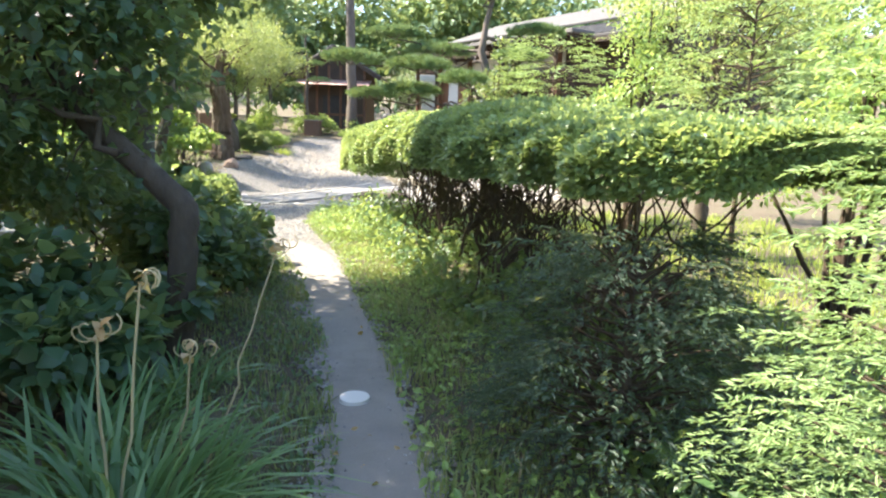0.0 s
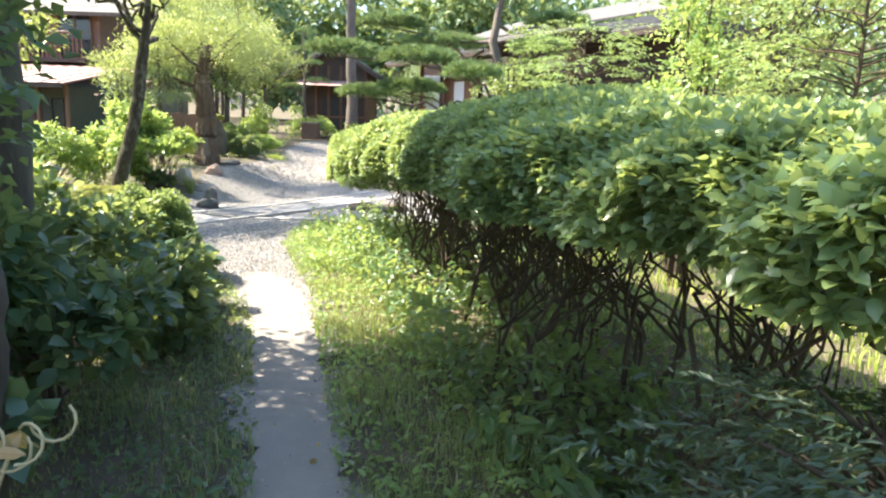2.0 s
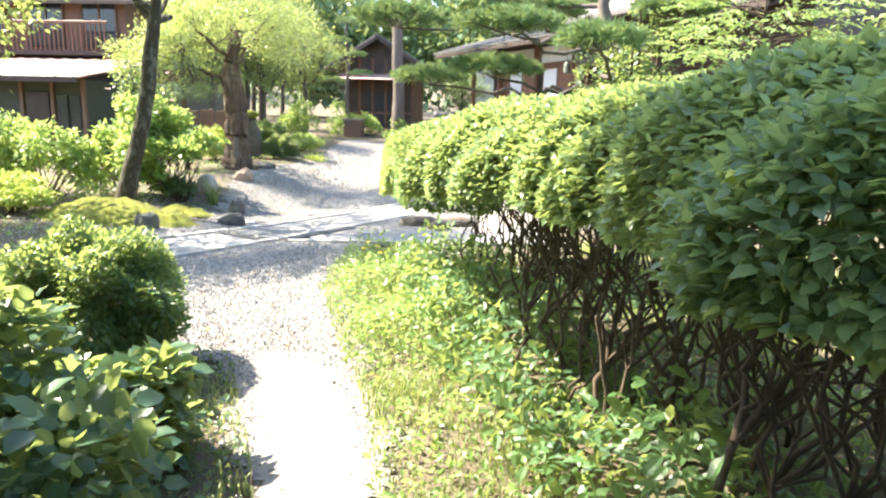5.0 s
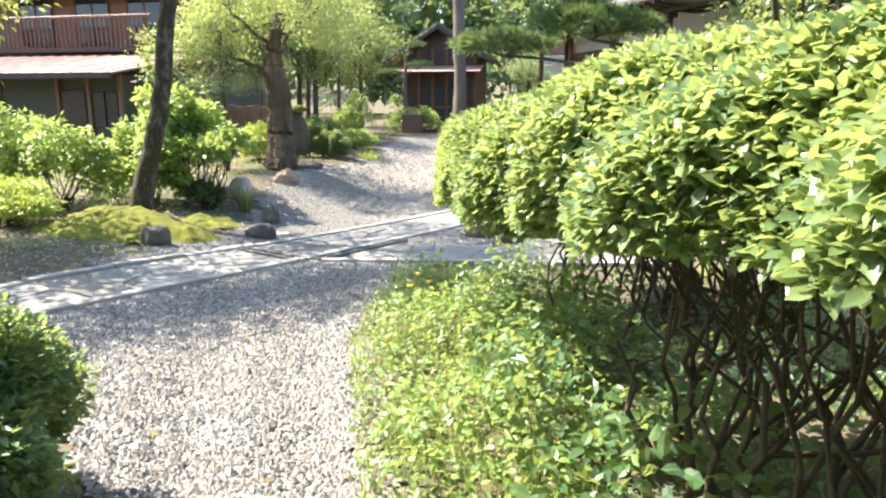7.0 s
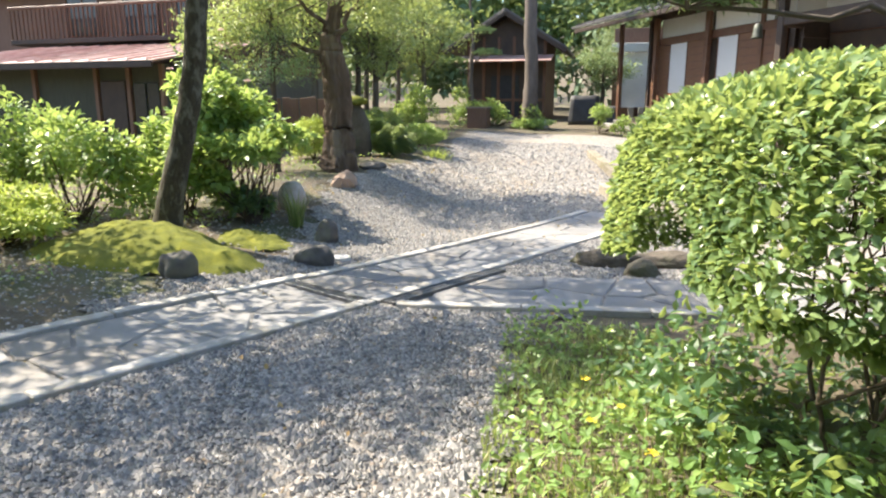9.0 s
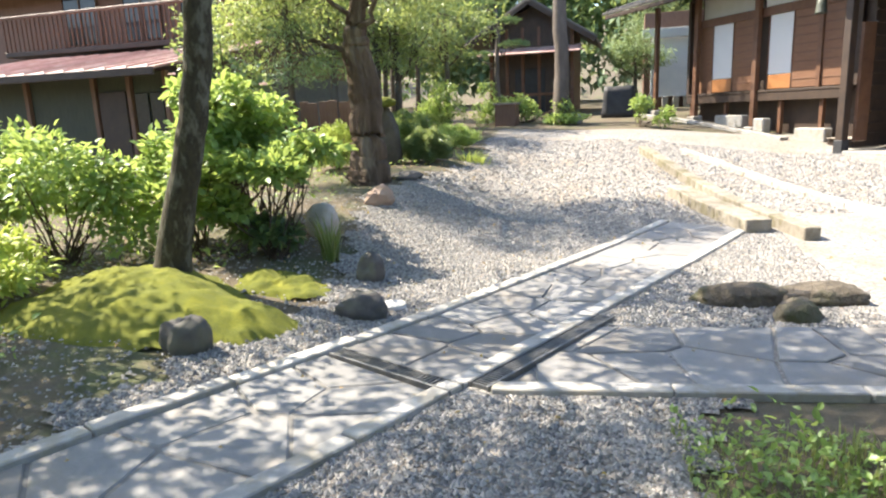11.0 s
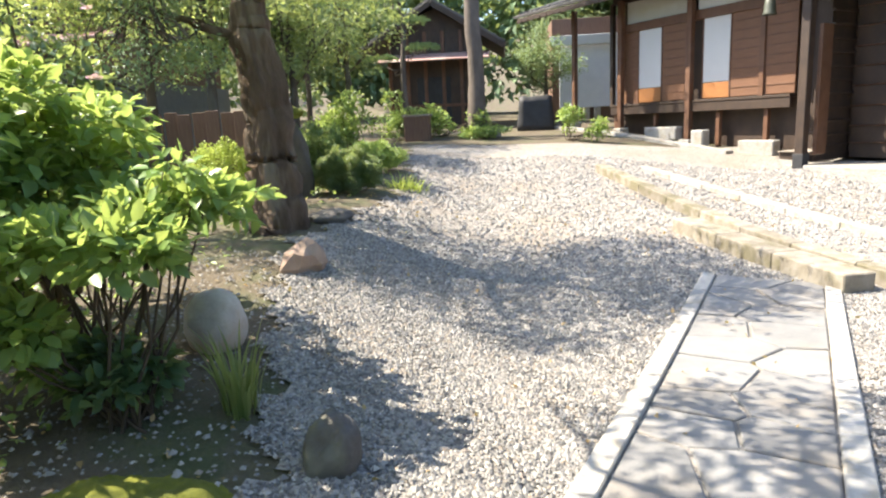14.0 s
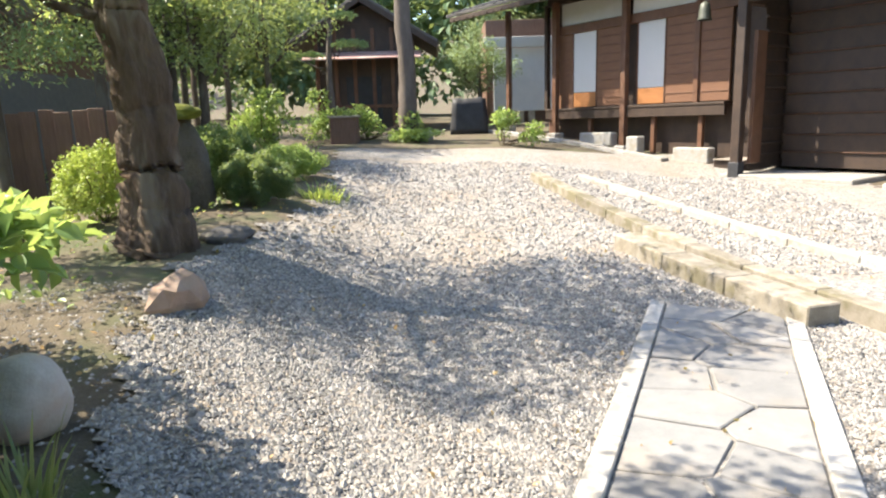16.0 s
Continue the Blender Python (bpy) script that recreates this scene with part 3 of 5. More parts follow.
rock("garden_rock", (-5.8, 13.6), (0.32, 0.24, 0.42), 1, M_ROCK, "dark smooth rock beside the moss mound", turn=30)
rock("garden_rock", (-5.04, 14.78), (0.44, 0.34, 0.34), 2.4, M_ROCK, "dark rounded rock beside the walkway kerb", turn=10)
rock("garden_rock", (-5.35, 15.8), (0.3, 0.26, 0.44), 3.1, M_ROCK, "grey upright rock at the edge of the gravel", turn=50)
rock("garden_rock", (-6.3, 18.65), (0.4, 0.26, 0.42), 9.4, M_ROCKT, "pale pinkish rock standing on the gravel", turn=70, rough=0.42, sub=2, smooth=False)
rock("round_stone", (-6.41, 16.93), (0.4, 0.38, 0.45), 5.2, M_ROCKL, "pale round stone half sunk at the gravel's edge", "stone", rough=0.07, flat=0.1, sink=0.05)
rock("standing_stone", (-7.8, 22.35), (1.0, 0.65, 2.1), 6.3, M_ROCKB, "tall brown standing stone with mossy top", "standing stone", rough=0.12, flat=0.3)
rock("stone_moss", (-7.8, 22.35, gz(-7.8, 22.35) + 1.12), (0.76, 0.48, 0.26), 6.9, M_MOSS, "moss cushion on top of the standing stone", "moss", rough=0.2)
rock("garden_rock", (-6.6, 20.6), (0.5, 0.4, 0.22), 7.7, M_ROCK, "low dark rock at the foot of the tree")
for i, (x, y, s) in enumerate(((-2.0, 15.75, 0.7), (-1.35, 15.85, 0.8), (-1.6, 15.4, 0.4))):
    rock("bed_stone", (x, y), (s, 0.35, 0.26), 8 + i * 1.3, M_ROCKB, "low mossy stone edging the hedge bed", "stone", turn=15 * i)
rock("garden_rock", (-8.6, 13.6), (0.9, 0.7, 0.8), 12.1, M_ROCK, "large dark rock among weeds")


def disc(at, r, label):
    bm = bmesh.new()
    bmesh.ops.create_cone(bm, cap_ends=True, segments=32, radius1=r, radius2=r * 0.96, depth=0.03)
    ob = part("survey_disc", bm, M_WHITE)
    ob.matrix_basis = pose(at[0], at[1], gz(*at) + 0.026)
    tagged(ob, label, "cover", "white covers")


disc((-0.38, 3.41), 0.085, "round white cover set in the earth path")
disc((-4.86, 15.1), 0.125, "round white cover beside the dark rock")


def mound(cx, cy, rx, ry, h, turn, label):
    rng = np.random.default_rng(5)
    n, k = 90, 34
    v, f = [], []
    for j in range(k + 1):
        q = j / k
        for i in range(n):
            a = 2 * math.pi * i / n
            rr = q * (1 + 0.1 * math.sin(3 * a + 1) + 0.06 * math.sin(5 * a))
            x0, y0 = rr * rx * math.cos(a), rr * ry * math.sin(a)
            ct, st = math.cos(radians(turn)), math.sin(radians(turn))
            x, y = cx + x0 * ct - y0 * st, cy + x0 * st + y0 * ct
            z = gz(x, y) - 0.02 + h * max(0, 1 - q ** 2.2) + 0.07 * noise.noise(Vector((x * 2.6, y * 2.6, 0))) + 0.03 * noise.noise(Vector((x * 8, y * 8, 2))) + 0.016 * noise.noise(Vector((x * 22, y * 22, 1)))
            v.append((x, y, z))
    for j in range(k):
        for i in range(n):
            f.append((j * n + i, j * n + (i + 1) % n, (j + 1) * n + (i + 1) % n, (j + 1) * n + i))
    ob = part_np("moss_mound", v, f, M_MOSS, None, "", True)
    tagged(ob, label, "moss")


mound(-6.75, 14.25, 1.35, 0.85, 0.26, -12, "bright yellow-green moss mound at the tree's foot")
mound(-5.95, 15.2, 0.55, 0.4, 0.1, 0, "low patch of moss in the tree's shade")


# ---- plants ----
def shrub(name, at, blobs, n, size, mat, label, category="shrub", seed=1, wide=0.5, stems=6, stem_r=0.012, inner=0.55, full=True, low=-0.7, spread=0.7, group="", lumps=7):
    """Leafy masses about the given (dx, dy, dz, rx, ry, rz) with stems from the ground."""
    rng = np.random.default_rng(seed)
    x, y = at
    z = gz(x, y)
    th = thing(name, (x, y, z), label, category, group)
    if lumps:
        parts = []
        for b in blobs:
            for _ in range(lumps):
                o = unit(rng.normal(0, 1, 3)) * np.array(b[3:]) * rng.uniform(0.35, 0.85)
                k = rng.uniform(0.3, 0.55)
                parts.append((b[0] + o[0], b[1] + o[1], max(b[2] + o[2], 0.15), b[3] * k, b[4] * k, b[5] * k))
        blobs = parts
    vol = np.array([b[3] * b[4] + b[4] * b[5] + b[3] * b[5] for b in blobs])
    out, lines = [], []
    for b, share in zip(blobs, vol / vol.sum()):
        c = np.array([x + b[0], y + b[1], z + b[2]])
        p, d = on_blob(int(n * share), c, b[3:], rng, inner, low)
        out.append(leaves(p, d, size, rng, wide, spread=spread, full=full))
        for _ in range(max(1, int(stems * share + 0.5))):
            e = c + rng.normal(0, 0.45, 3) * np.array(b[3:])
            lines.append(wiggle((x + rng.normal(0, 0.06), y + rng.normal(0, 0.06), z - 0.03), e, stem_r, stem_r * 0.4, rng, 5, 0.03))
    part_np("foliage", *join(*out), mat, th, "", True)
    tagged(part_np("stem_tangle", *tubes(lines, 5), M_STEM, th, "thin brown stems", True), kind="stuff")
    return th


def hedge(name, axis, half, z_top, z_low, n, size, label, seed, stems=60, mat=None, dip=0.0):
    """A clipped hedge: a domed leafy top on bare crooked stems. axis: points along its middle."""
    rng = np.random.default_rng(seed)
    axis = np.array(axis, float)
    seg = np.linalg.norm(np.diff(axis, axis=0), axis=1)
    cum = np.concatenate([[0], np.cumsum(seg)])

    def mid(s):
        return np.stack([np.interp(s, cum, axis[:, 0]), np.interp(s, cum, axis[:, 1])], -1)
    total = cum[-1]
    base = mid(np.array([total / 2]))[0]
    th = thing(name, (*base, gz(*base)), label, "hedge", "clipped hedges")
    s = rng.uniform(-0.25, total + 0.25, n)
    a = rng.uniform(-0.28, math.pi + 0.28, n)
    sc = np.clip(s, 0.01, total - 0.01)
    t = unit(mid(sc + 0.01) - mid(sc - 0.01))
    nr = np.stack([t[:, 1], -t[:, 0]], -1)
    over = np.clip(np.maximum(-s, s - total), 0, None) / 0.25
    end = np.minimum(1, np.minimum(s + 0.3, total + 0.3 - s) / 0.55)
    end = np.sqrt(np.clip(end, 0.05, 1))
    lump = 1 + 0.05 * np.sin(s * 4.3 + 2 * a) + 0.05 * np.sin(s * 9.1 - 3 * a + 1)
    k = rng.uniform(0.82, 1.0, n) ** 0.6 * lump
    ca, sa = np.cos(a), np.sin(a)
    cx = np.sign(ca) * np.abs(ca) ** 0.85 * half * end * k
    rise = np.clip(s / 3.0, 0, 1) if dip else 1.0
    hz = (z_top - z_low) - dip * (1 - rise)
    low = z_low + (0.1 - 0.12 * np.clip((s - 5.6) / 1.6, 0, 1) if dip else 0.0)
    hz = np.maximum(0.24, hz - np.maximum(0, low - z_low))
    cz = np.where(sa > 0, np.abs(sa) ** 0.9 * hz, sa * 0.5) * k * end
    m = mid(s) + nr * cx[:, None]
    g = G(m[:, 0], m[:, 1])
    p = np.concatenate([m, (g + low + cz)[:, None]], 1)
    outw = unit(np.concatenate([nr * ca[:, None] + t * (over * np.sign(s - total / 2))[:, None], 0.25 * sa[:, None] + 0.12], 1))
    part_np("foliage", *leaves(p, outw, size, rng, 0.62, lift=0.45, spread=0.75), mat or M_HEDGE, th, "", True)
    lines = []
    for _ in range(stems):
        s0 = (0.1 + 0.85 * rng.random() ** (0.62 if dip else 1.0)) * total
        b = mid(np.array([s0]))[0]
        tt = unit(mid(np.array([s0 + 0.01])) - mid(np.array([s0 - 0.01])))[0]
        nn = np.array([tt[1], -tt[0]])
        w = rng.uniform(-0.55, 0.55) * half
        p0 = b + nn * w
        g0 = gz(*p0)
        fork = np.array([*(p0 + rng.normal(0, 0.1, 2)), g0 + rng.uniform(0.2, 0.5)])
        r = rng.uniform(0.009, 0.021)
        lines.append(wiggle((*p0, g0 - 0.04), fork, r, r * 0.85, rng, 4, 0.03))
        for _ in range(rng.integers(2, 5)):
            e = np.array([*(b + nn * rng.uniform(-0.7, 0.7) * half + tt * rng.normal(0, 0.15)), g0 + z_low + rng.uniform(0, 0.5) * (z_top - z_low - dip)])
            lines.append(wiggle(fork, e, r * 0.75, 0.004, rng, 7, 0.05))
            if rng.random() < 0.7:
                q = lines[-1][3][:3]
                lines.append(wiggle(q, np.array(q) + np.array([*rng.normal(0, 0.14, 2), rng.uniform(0.05, 0.3)]), r * 0.4, 0.003, rng, 5, 0.03))
    tagged(part_np("stem_tangle", *tubes(lines, 6), M_STEM, th, "crooked bare brown stems", True), kind="stuff")
    return th


hedge("hedge", [(1.82, 3.0), (1.07, 4.8), (0.8, 6.2), (0.66, 7.5), (0.0, 9.0), (-0.52, 10.1)], 1.02, 1.8, 1.25, 215000, 0.042, "broad clipped green hedge on bare crooked stems", 11, 72, dip=0.3)
hedge("hedge", [(-1.72, 11.2), (-0.9, 11.5), (0.4, 12.4)], 0.95, 1.74, 1.0, 50000, 0.045, "rounded end of the clipped hedge beside the walkway", 13, 22)

shrub("round_bush", (-3.12, 8.2), [(0, 0, 0.45, 0.55, 0.58, 0.46)], 34000, 0.045, M_BUSHD, "dense clipped round bush beside the path", "bush", 21, inner=0.7, stems=10, full=False, lumps=0)
shrub("round_bush", (-6.85, 22.6), [(0, 0, 0.28, 0.46, 0.44, 0.36)], 30000, 0.03, M_DEEP, "clipped dark round bush beside the standing stone", "bush", 22, inner=0.7, full=False, lumps=0)
shrub("round_bush", (-7.0, 25.0), [(0, 0, 0.25, 0.6, 0.5, 0.3)], 8000, 0.05, M_SHRUB, "low clipped light green bush at the court's edge", "bush", 23, inner=0.7, full=False, lumps=0)
shrub("round_bush", (-7.6, 23.6), [(0, 0, 0.45, 0.55, 0.5, 0.5)], 8000, 0.06, M_BUSHD, "dark clipped bush behind the standing stone", "bush", 24, inner=0.7, full=False, lumps=0)
shrub("round_bush", (-8.3, 21.5), [(0, 0, 0.4, 0.5, 0.5, 0.45)], 8000, 0.05, M_GRASSY, "yellowish clipped bush behind the gnarled tree", "bush", 25, inner=0.7, full=False, lumps=0)


def tree(name, base, trunk, limbs, crowns, n, size, mat, bark, label, seed, wide=0.5, full=False, category="tree", inner=0.35, low=-1.0, knots=0.0):
    """A tapered trunk along (dx, dy, dz, r), limbs, and a ragged crown of leaf clumps."""
    rng = np.random.default_rng(seed)
    x, y = base
    z = gz(x, y)
    th = thing(name, (x, y, z), label, category)
    o = np.array([x, y, z])
    line = []
    tr = [(0, 0, -0.1, trunk[0][3] * 1.35)] + list(trunk)
    for a, b in zip(tr, tr[1:]):
        for i in range(5):
            s = i / 5
            q = [a[k] + (b[k] - a[k]) * s for k in range(4)]
            line.append((x + q[0] + rng.normal(0, (0.006 + knots * 0.2) * q[3] / 0.1), y + q[1] + rng.normal(0, (0.006 + knots * 0.2) * q[3] / 0.1), z + q[2], q[3] * (1 + rng.normal(0, 0.012 + knots))))
    e = tr[-1]
    line.append((x + e[0], y + e[1], z + e[2], e[3]))
    if knots:
        line = [tuple(np.array(a) + (np.array(b) - np.array(a)) * s) for a, b in zip(line, line[1:]) for s in (0, 0.5)] + line[-1:]
        v, f = tubes([line], 44)
        axis = np.repeat(np.array([q[:3] for q in line]), 44, 0)
        off = v - axis
        ang = np.tile(np.linspace(0, 2 * math.pi, 44, endpoint=False), len(line)) + 0.5 * v[:, 2]
        k = 1 + 0.1 * np.sin(5 * ang + 1.5 * np.sin(v[:, 2] * 1.7)) + 0.06 * np.sin(11 * ang - v[:, 2] * 1.3) + 0.05 * np.sin(17 * ang + 2 * np.sin(v[:, 2] * 4))
        part_np("trunk", axis + off * k[:, None], f, bark, th, "", True)
    else:
        part_np("trunk", *tubes([line], 14), bark, th, "", True)
    lines, out = [], []
    top = o + np.array(trunk[-1][:3])
    for l in limbs:
        a, b = o + np.array(l[0:3]), o + np.array(l[3:6])
        lines.append(wiggle(a, b, l[6], l[6] * 0.3, rng, 9, 0.07 * np.linalg.norm(b - a) / 1.5))
    vol = np.array([b[3] * b[4] + b[4] * b[5] + b[3] * b[5] for b in crowns])
    for b, share in zip(crowns, vol / vol.sum()):
        c = o + np.array(b[:3])
        k = max(6, int(len(crowns) and n * share / 45))
        d = unit(rng.normal(0, 1, (k, 3)))
        cl = c + d * np.array(b[3:]) * rng.uniform(inner, 1, (k, 1))
        per = int(n * share / k)
        rr = 0.28 * np.mean(b[3:]) + size
        p = (cl[:, None] + rng.normal(0, rr * 0.55, (k, per, 3)) * np.array([1, 1, 0.6])).reshape(-1, 3)
        out.append(leaves(p, unit(p - c + rng.normal(0, 0.3, p.shape)), size, rng, wide, full=full))
        for q in cl[:: max(1, k // 7)]:
            src = lines[int(rng.integers(len(limbs)))][int(rng.integers(4, 9))][:3] if limbs else top
            if np.linalg.norm(np.array(src) - q) < 1.6:
                lines.append(wiggle(src, q, 0.014, 0.004, rng, 6, 0.05))
    if lines:
        tagged(part_np("branchwork", *tubes(lines, 6), bark, th, "", True), kind="stuff")
    if out:
        part_np("crown", *join(*out), mat, th, "", True)
    return th


# the shaded walk's left side
tree("leaning_tree", (-1.6, 3.95), [(0.02, 0, 0.15, 0.1), (0.06, 0, 0.55, 0.085), (0.1, 0, 0.98, 0.085), (-0.15, 0.05, 1.2, 0.075), (-0.5, 0.1, 1.45, 0.07), (-0.75, 0.1, 1.9, 0.06)],
     [(-0.5, 0.1, 1.4, -0.9, 0.3, 2.3, 0.04), (-0.3, 0, 1.3, -1.0, -0.4, 1.9, 0.03), (-0.7, 0.1, 1.8, -0.2, 0.5, 2.6, 0.03)],
     [(-0.55, 0.0, 2.0, 0.7, 0.8, 0.5), (-1.1, -0.6, 1.6, 0.6, 0.7, 0.6), (-0.3, 1.0, 2.6, 0.8, 0.9, 0.45), (-0.9, 0.4, 1.3, 0.6, 0.7, 0.5)], 11000, 0.085, M_DEEP, M_BARK, "dark leaning tree with a kinked trunk beside the path", 31, 0.62)
tree("shade_tree", (-2.62, 5.7), [(0, 0, 0.5, 0.13), (-0.05, 0.1, 1.5, 0.115), (-0.15, 0.2, 3.0, 0.1), (-0.2, 0.3, 4.6, 0.07)],
     [(-0.1, 0.2, 2.6, 0.7, 0.9, 3.8, 0.05), (-0.1, 0.2, 2.8, -1.6, 0.4, 3.8, 0.05), (-0.2, 0.2, 3.4, 0.2, -1.4, 4.6, 0.05), (-0.2, 0.3, 3.8, 0.4, 1.5, 4.9, 0.05)],
     [(0.0, 0.3, 4.4, 1.4, 1.6, 0.9), (-1.5, 0.2, 4.0, 1.3, 1.5, 0.9), (0.0, -1.6, 4.6, 1.4, 1.3, 0.8), (-0.8, 0.6, 5.4, 1.5, 1.6, 0.8)], 19000, 0.11, M_DEEP, M_BARK, "tall shade tree over the garden path", 32, 0.6)
tree("shade_tree", (-3.9, 1.8), [(0, 0, 0.6, 0.12), (0.1, 0, 2.0, 0.1), (0.2, 0.1, 4.2, 0.07)],
     [(0.1, 0, 2.4, 1.5, 0.4, 3.9, 0.05), (0.1, 0, 2.6, -1.2, 0.6, 3.9, 0.05), (0.2, 0, 3.2, 0.6, 1.4, 4.6, 0.05)],
     [(0.2, 0.6, 4.3, 1.1, 1.6, 0.7), (-0.8, 0.3, 4.6, 1.3, 1.5, 0.9), (-0.2, 1.9, 4.8, 1.2, 1.3, 0.7), (0.3, -0.2, 2.4, 1.2, 1.3, 0.6)], 13000, 0.11, M_DEEP, M_BARK, "leafy shade tree behind the path-side shrubs", 33, 0.6)
# added tree outside the view, only to shade the path's left shrubs
tree("shade_tree", (-5.3, 4.4), [(0, 0, 0.6, 0.13), (0.1, 0, 2.0, 0.11), (0.2, 0.1, 4.6, 0.07)],
     [(0.1, 0, 2.2, 1.3, 0.2, 3.6, 0.05), (0.1, 0, 2.4, -1.0, 0.8, 3.6, 0.05), (0.2, 0, 3.0, 0.4, -1.3, 4.2, 0.05)],
     [(0.9, 0.2, 3.4, 1.3, 1.5, 0.9), (-0.6, 0.5, 3.8, 1.4, 1.4, 0.9), (0.4, -1.4, 3.9, 1.3, 1.3, 0.9), (0.3, 0.2, 5.0, 1.5, 1.5, 0.8)], 13000, 0.12, M_DEEP, M_BARK, "dense unseen tree added to shade the garden's left side", 35, 0.6)

shrub("broadleaf_shrub", (-1.9, 3.0), [(0, 0, 0.55, 0.6, 0.7, 0.5), (-0.5, -0.6, 0.7, 0.6, 0.6, 0.6), (0.1, 0.7, 0.4, 0.5, 0.5, 0.4)], 3800, 0.11, M_DEEP, "dark broad-leaved shrub in the shade of the path", seed=41, wide=0.75, stems=12)
shrub("broadleaf_shrub", (-1.95, 4.9), [(0, 0, 0.55, 0.55, 0.6, 0.5), (-0.6, 0.3, 0.8, 0.6, 0.6, 0.5)], 3000, 0.1, M_DEEP, "dark broad-leaved shrub beside the leaning tree", seed=42, wide=0.7, stems=12)
shrub("broadleaf_shrub", (-2.15, 6.3), [(0, 0, 0.5, 0.5, 0.6, 0.45), (-0.6, 0.2, 0.7, 0.5, 0.6, 0.6)], 3400, 0.09, M_DEEP, "dark green shrub with lobed leaves beside the path", seed=43, wide=0.75, stems=10)
shrub("broadleaf_shrub", (-2.5, 7.2), [(0, 0, 0.35, 0.45, 0.45, 0.35)], 1600, 0.1, M_DEEP, "low lobed-leaf shrub below the round bush", seed=44, wide=0.8, stems=8)
shrub("broadleaf_shrub", (-3.3, 4.2), [(0, 0, 0.8, 0.8, 0.9, 0.7), (-0.8, 0.6, 1.0, 0.8, 0.8, 0.8)], 3200, 0.11, M_DEEP, "dense dark shrub behind the leaning tree", seed=45, wide=0.7, stems=10)
shrub("broadleaf_shrub", (-3.6, 6.6), [(0, 0, 0.8, 0.7, 0.7, 0.7), (-0.9, 0.3, 0.9, 0.7, 0.8, 0.7)], 3000, 0.1, M_SHRUB, "leafy green shrub behind the round bush", seed=46, wide=0.6, stems=10)
shrub("broadleaf_shrub", (-1.5, 1.2), [(0, 0, 0.5, 0.5, 0.6, 0.45), (-0.7, 0.2, 0.7, 0.6, 0.6, 0.6)], 2600, 0.12, M_DEEP, "dark broad-leaved shrub at the path's start", seed=47, wide=0.75, stems=10)


def blades(name, at, n, length, spread, width, mat, label, category, seed, lean=1.15, flat=False):
    """A tuft of long arching blades, each a tapering folded ribbon."""
    rng = np.random.default_rng(seed)
    x0, y0 = at
    k = 6
    a = rng.uniform(0, 6.28, n)
    rr = spread * np.sqrt(rng.random(n))
    bx, by = x0 + rr * np.cos(a), y0 + rr * np.sin(a)
    bz = G(bx, by) - 0.01
    a2 = a + rng.normal(0, 0.6, n)
    L = length * rng.uniform(0.55, 1.15, n)
    ln = lean * rng.uniform(0.4, 1.2, n)
    V = []
    for i in range(k):
        s = i / (k - 1)
        h = L * (s - 0.55 * ln * s ** 2.2)
        o = L * ln * 0.75 * s ** 1.6
        w = width * (1 - s ** 2.5) * (0.6 + 0.4 * min(1, s * 4)) + 0.0008
        cx, cy, cz = bx + o * np.cos(a2), by + o * np.sin(a2), bz + h
        sx, sy = -np.sin(a2) * w / 2, np.cos(a2) * w / 2
        V.append(np.stack([cx + sx, cy + sy, cz], -1))
        V.append(np.stack([cx - sx, cy - sy, cz], -1))
    v = np.stack(V, 1).reshape(-1, 3)
    base = np.array([[2 * i, 2 * i + 1, 2 * i + 3, 2 * i + 2] for i in range(k - 1)])
    f = (base[None] + 2 * k * np.arange(n)[:, None, None]).reshape(-1, 4)
    th = thing(name, (x0, y0, gz(x0, y0)), label, category)
    tagged(part_np("blade_mass", v, f, mat, th, "", True), kind="stuff")
    return th


blades("daylily_clump", (-0.95, 2.05), 230, 0.72, 0.28, 0.022, M_LILY, "arching strap-leaved daylily clump beside the path", "plant", 51)
blades("daylily_clump", (-1.3, 2.5), 130, 0.6, 0.25, 0.022, M_LILY, "arching strap-leaved daylily clump under the shrubs", "plant", 52)
blades("daylily_clump", (-0.75, 1.55), 150, 0.62, 0.22, 0.02, M_LILY, "arching daylily clump at the path's edge", "plant", 53)
blades("daylily_clump", (-1.35, 3.4), 70, 0.4, 0.2, 0.02, M_LILY, "daylily clump at the foot of the leaning tree", "plant", 55)
blades("grass_tuft", (-5.95, 16.2), 60, 0.6, 0.1, 0.02, M_GRASS, "half-dry upright grass tuft at the bed's edge", "plant", 56, 0.5)
blades("yellow_tuft", (-6.1, 23.4), 150, 0.35, 0.35, 0.014, M_GRASSY, "bright yellow-green grass tuft at the court's edge", "plant", 57)


def stalk(at, h, lean, seed, label):
    """A dry flower stalk with curled seed heads."""
    rng = np.random.default_rng(seed)
    x, y = at
    z = gz(x, y)
    th = thing("dry_stalk", (x, y, z), label, "plant stalk", "dry stalks")
    top = np.array([x + lean[0], y + lean[1], z + h])
    part_np("stem", *tubes([wiggle((x, y, z), top, 0.006, 0.004, rng, 8, 0.012)], 6), M_DRY, th, "", True)
    heads = []
    for i in range(4):
        c = top + rng.normal(0, 0.025, 3)
        a0 = rng.uniform(0, 6)
        heads.append([(c[0] + 0.03 * math.cos(a0 + t), c[1] + 0.01 * t, c[2] + 0.03 * math.sin(a0 + t), 0.003) for t in np.linspace(0, 4.5, 9)])
    part_np("seed_head", *tubes(heads, 5), M_DRY, th, "", True)
    p = np.repeat(top[None], 5, 0) + rng.normal(0, 0.02, (5, 3))
    part_np("dry_leaf", *leaves(p, np.tile([[0, 0, -0.6]], (5, 1)), 0.06, rng), M_DRYL, th)


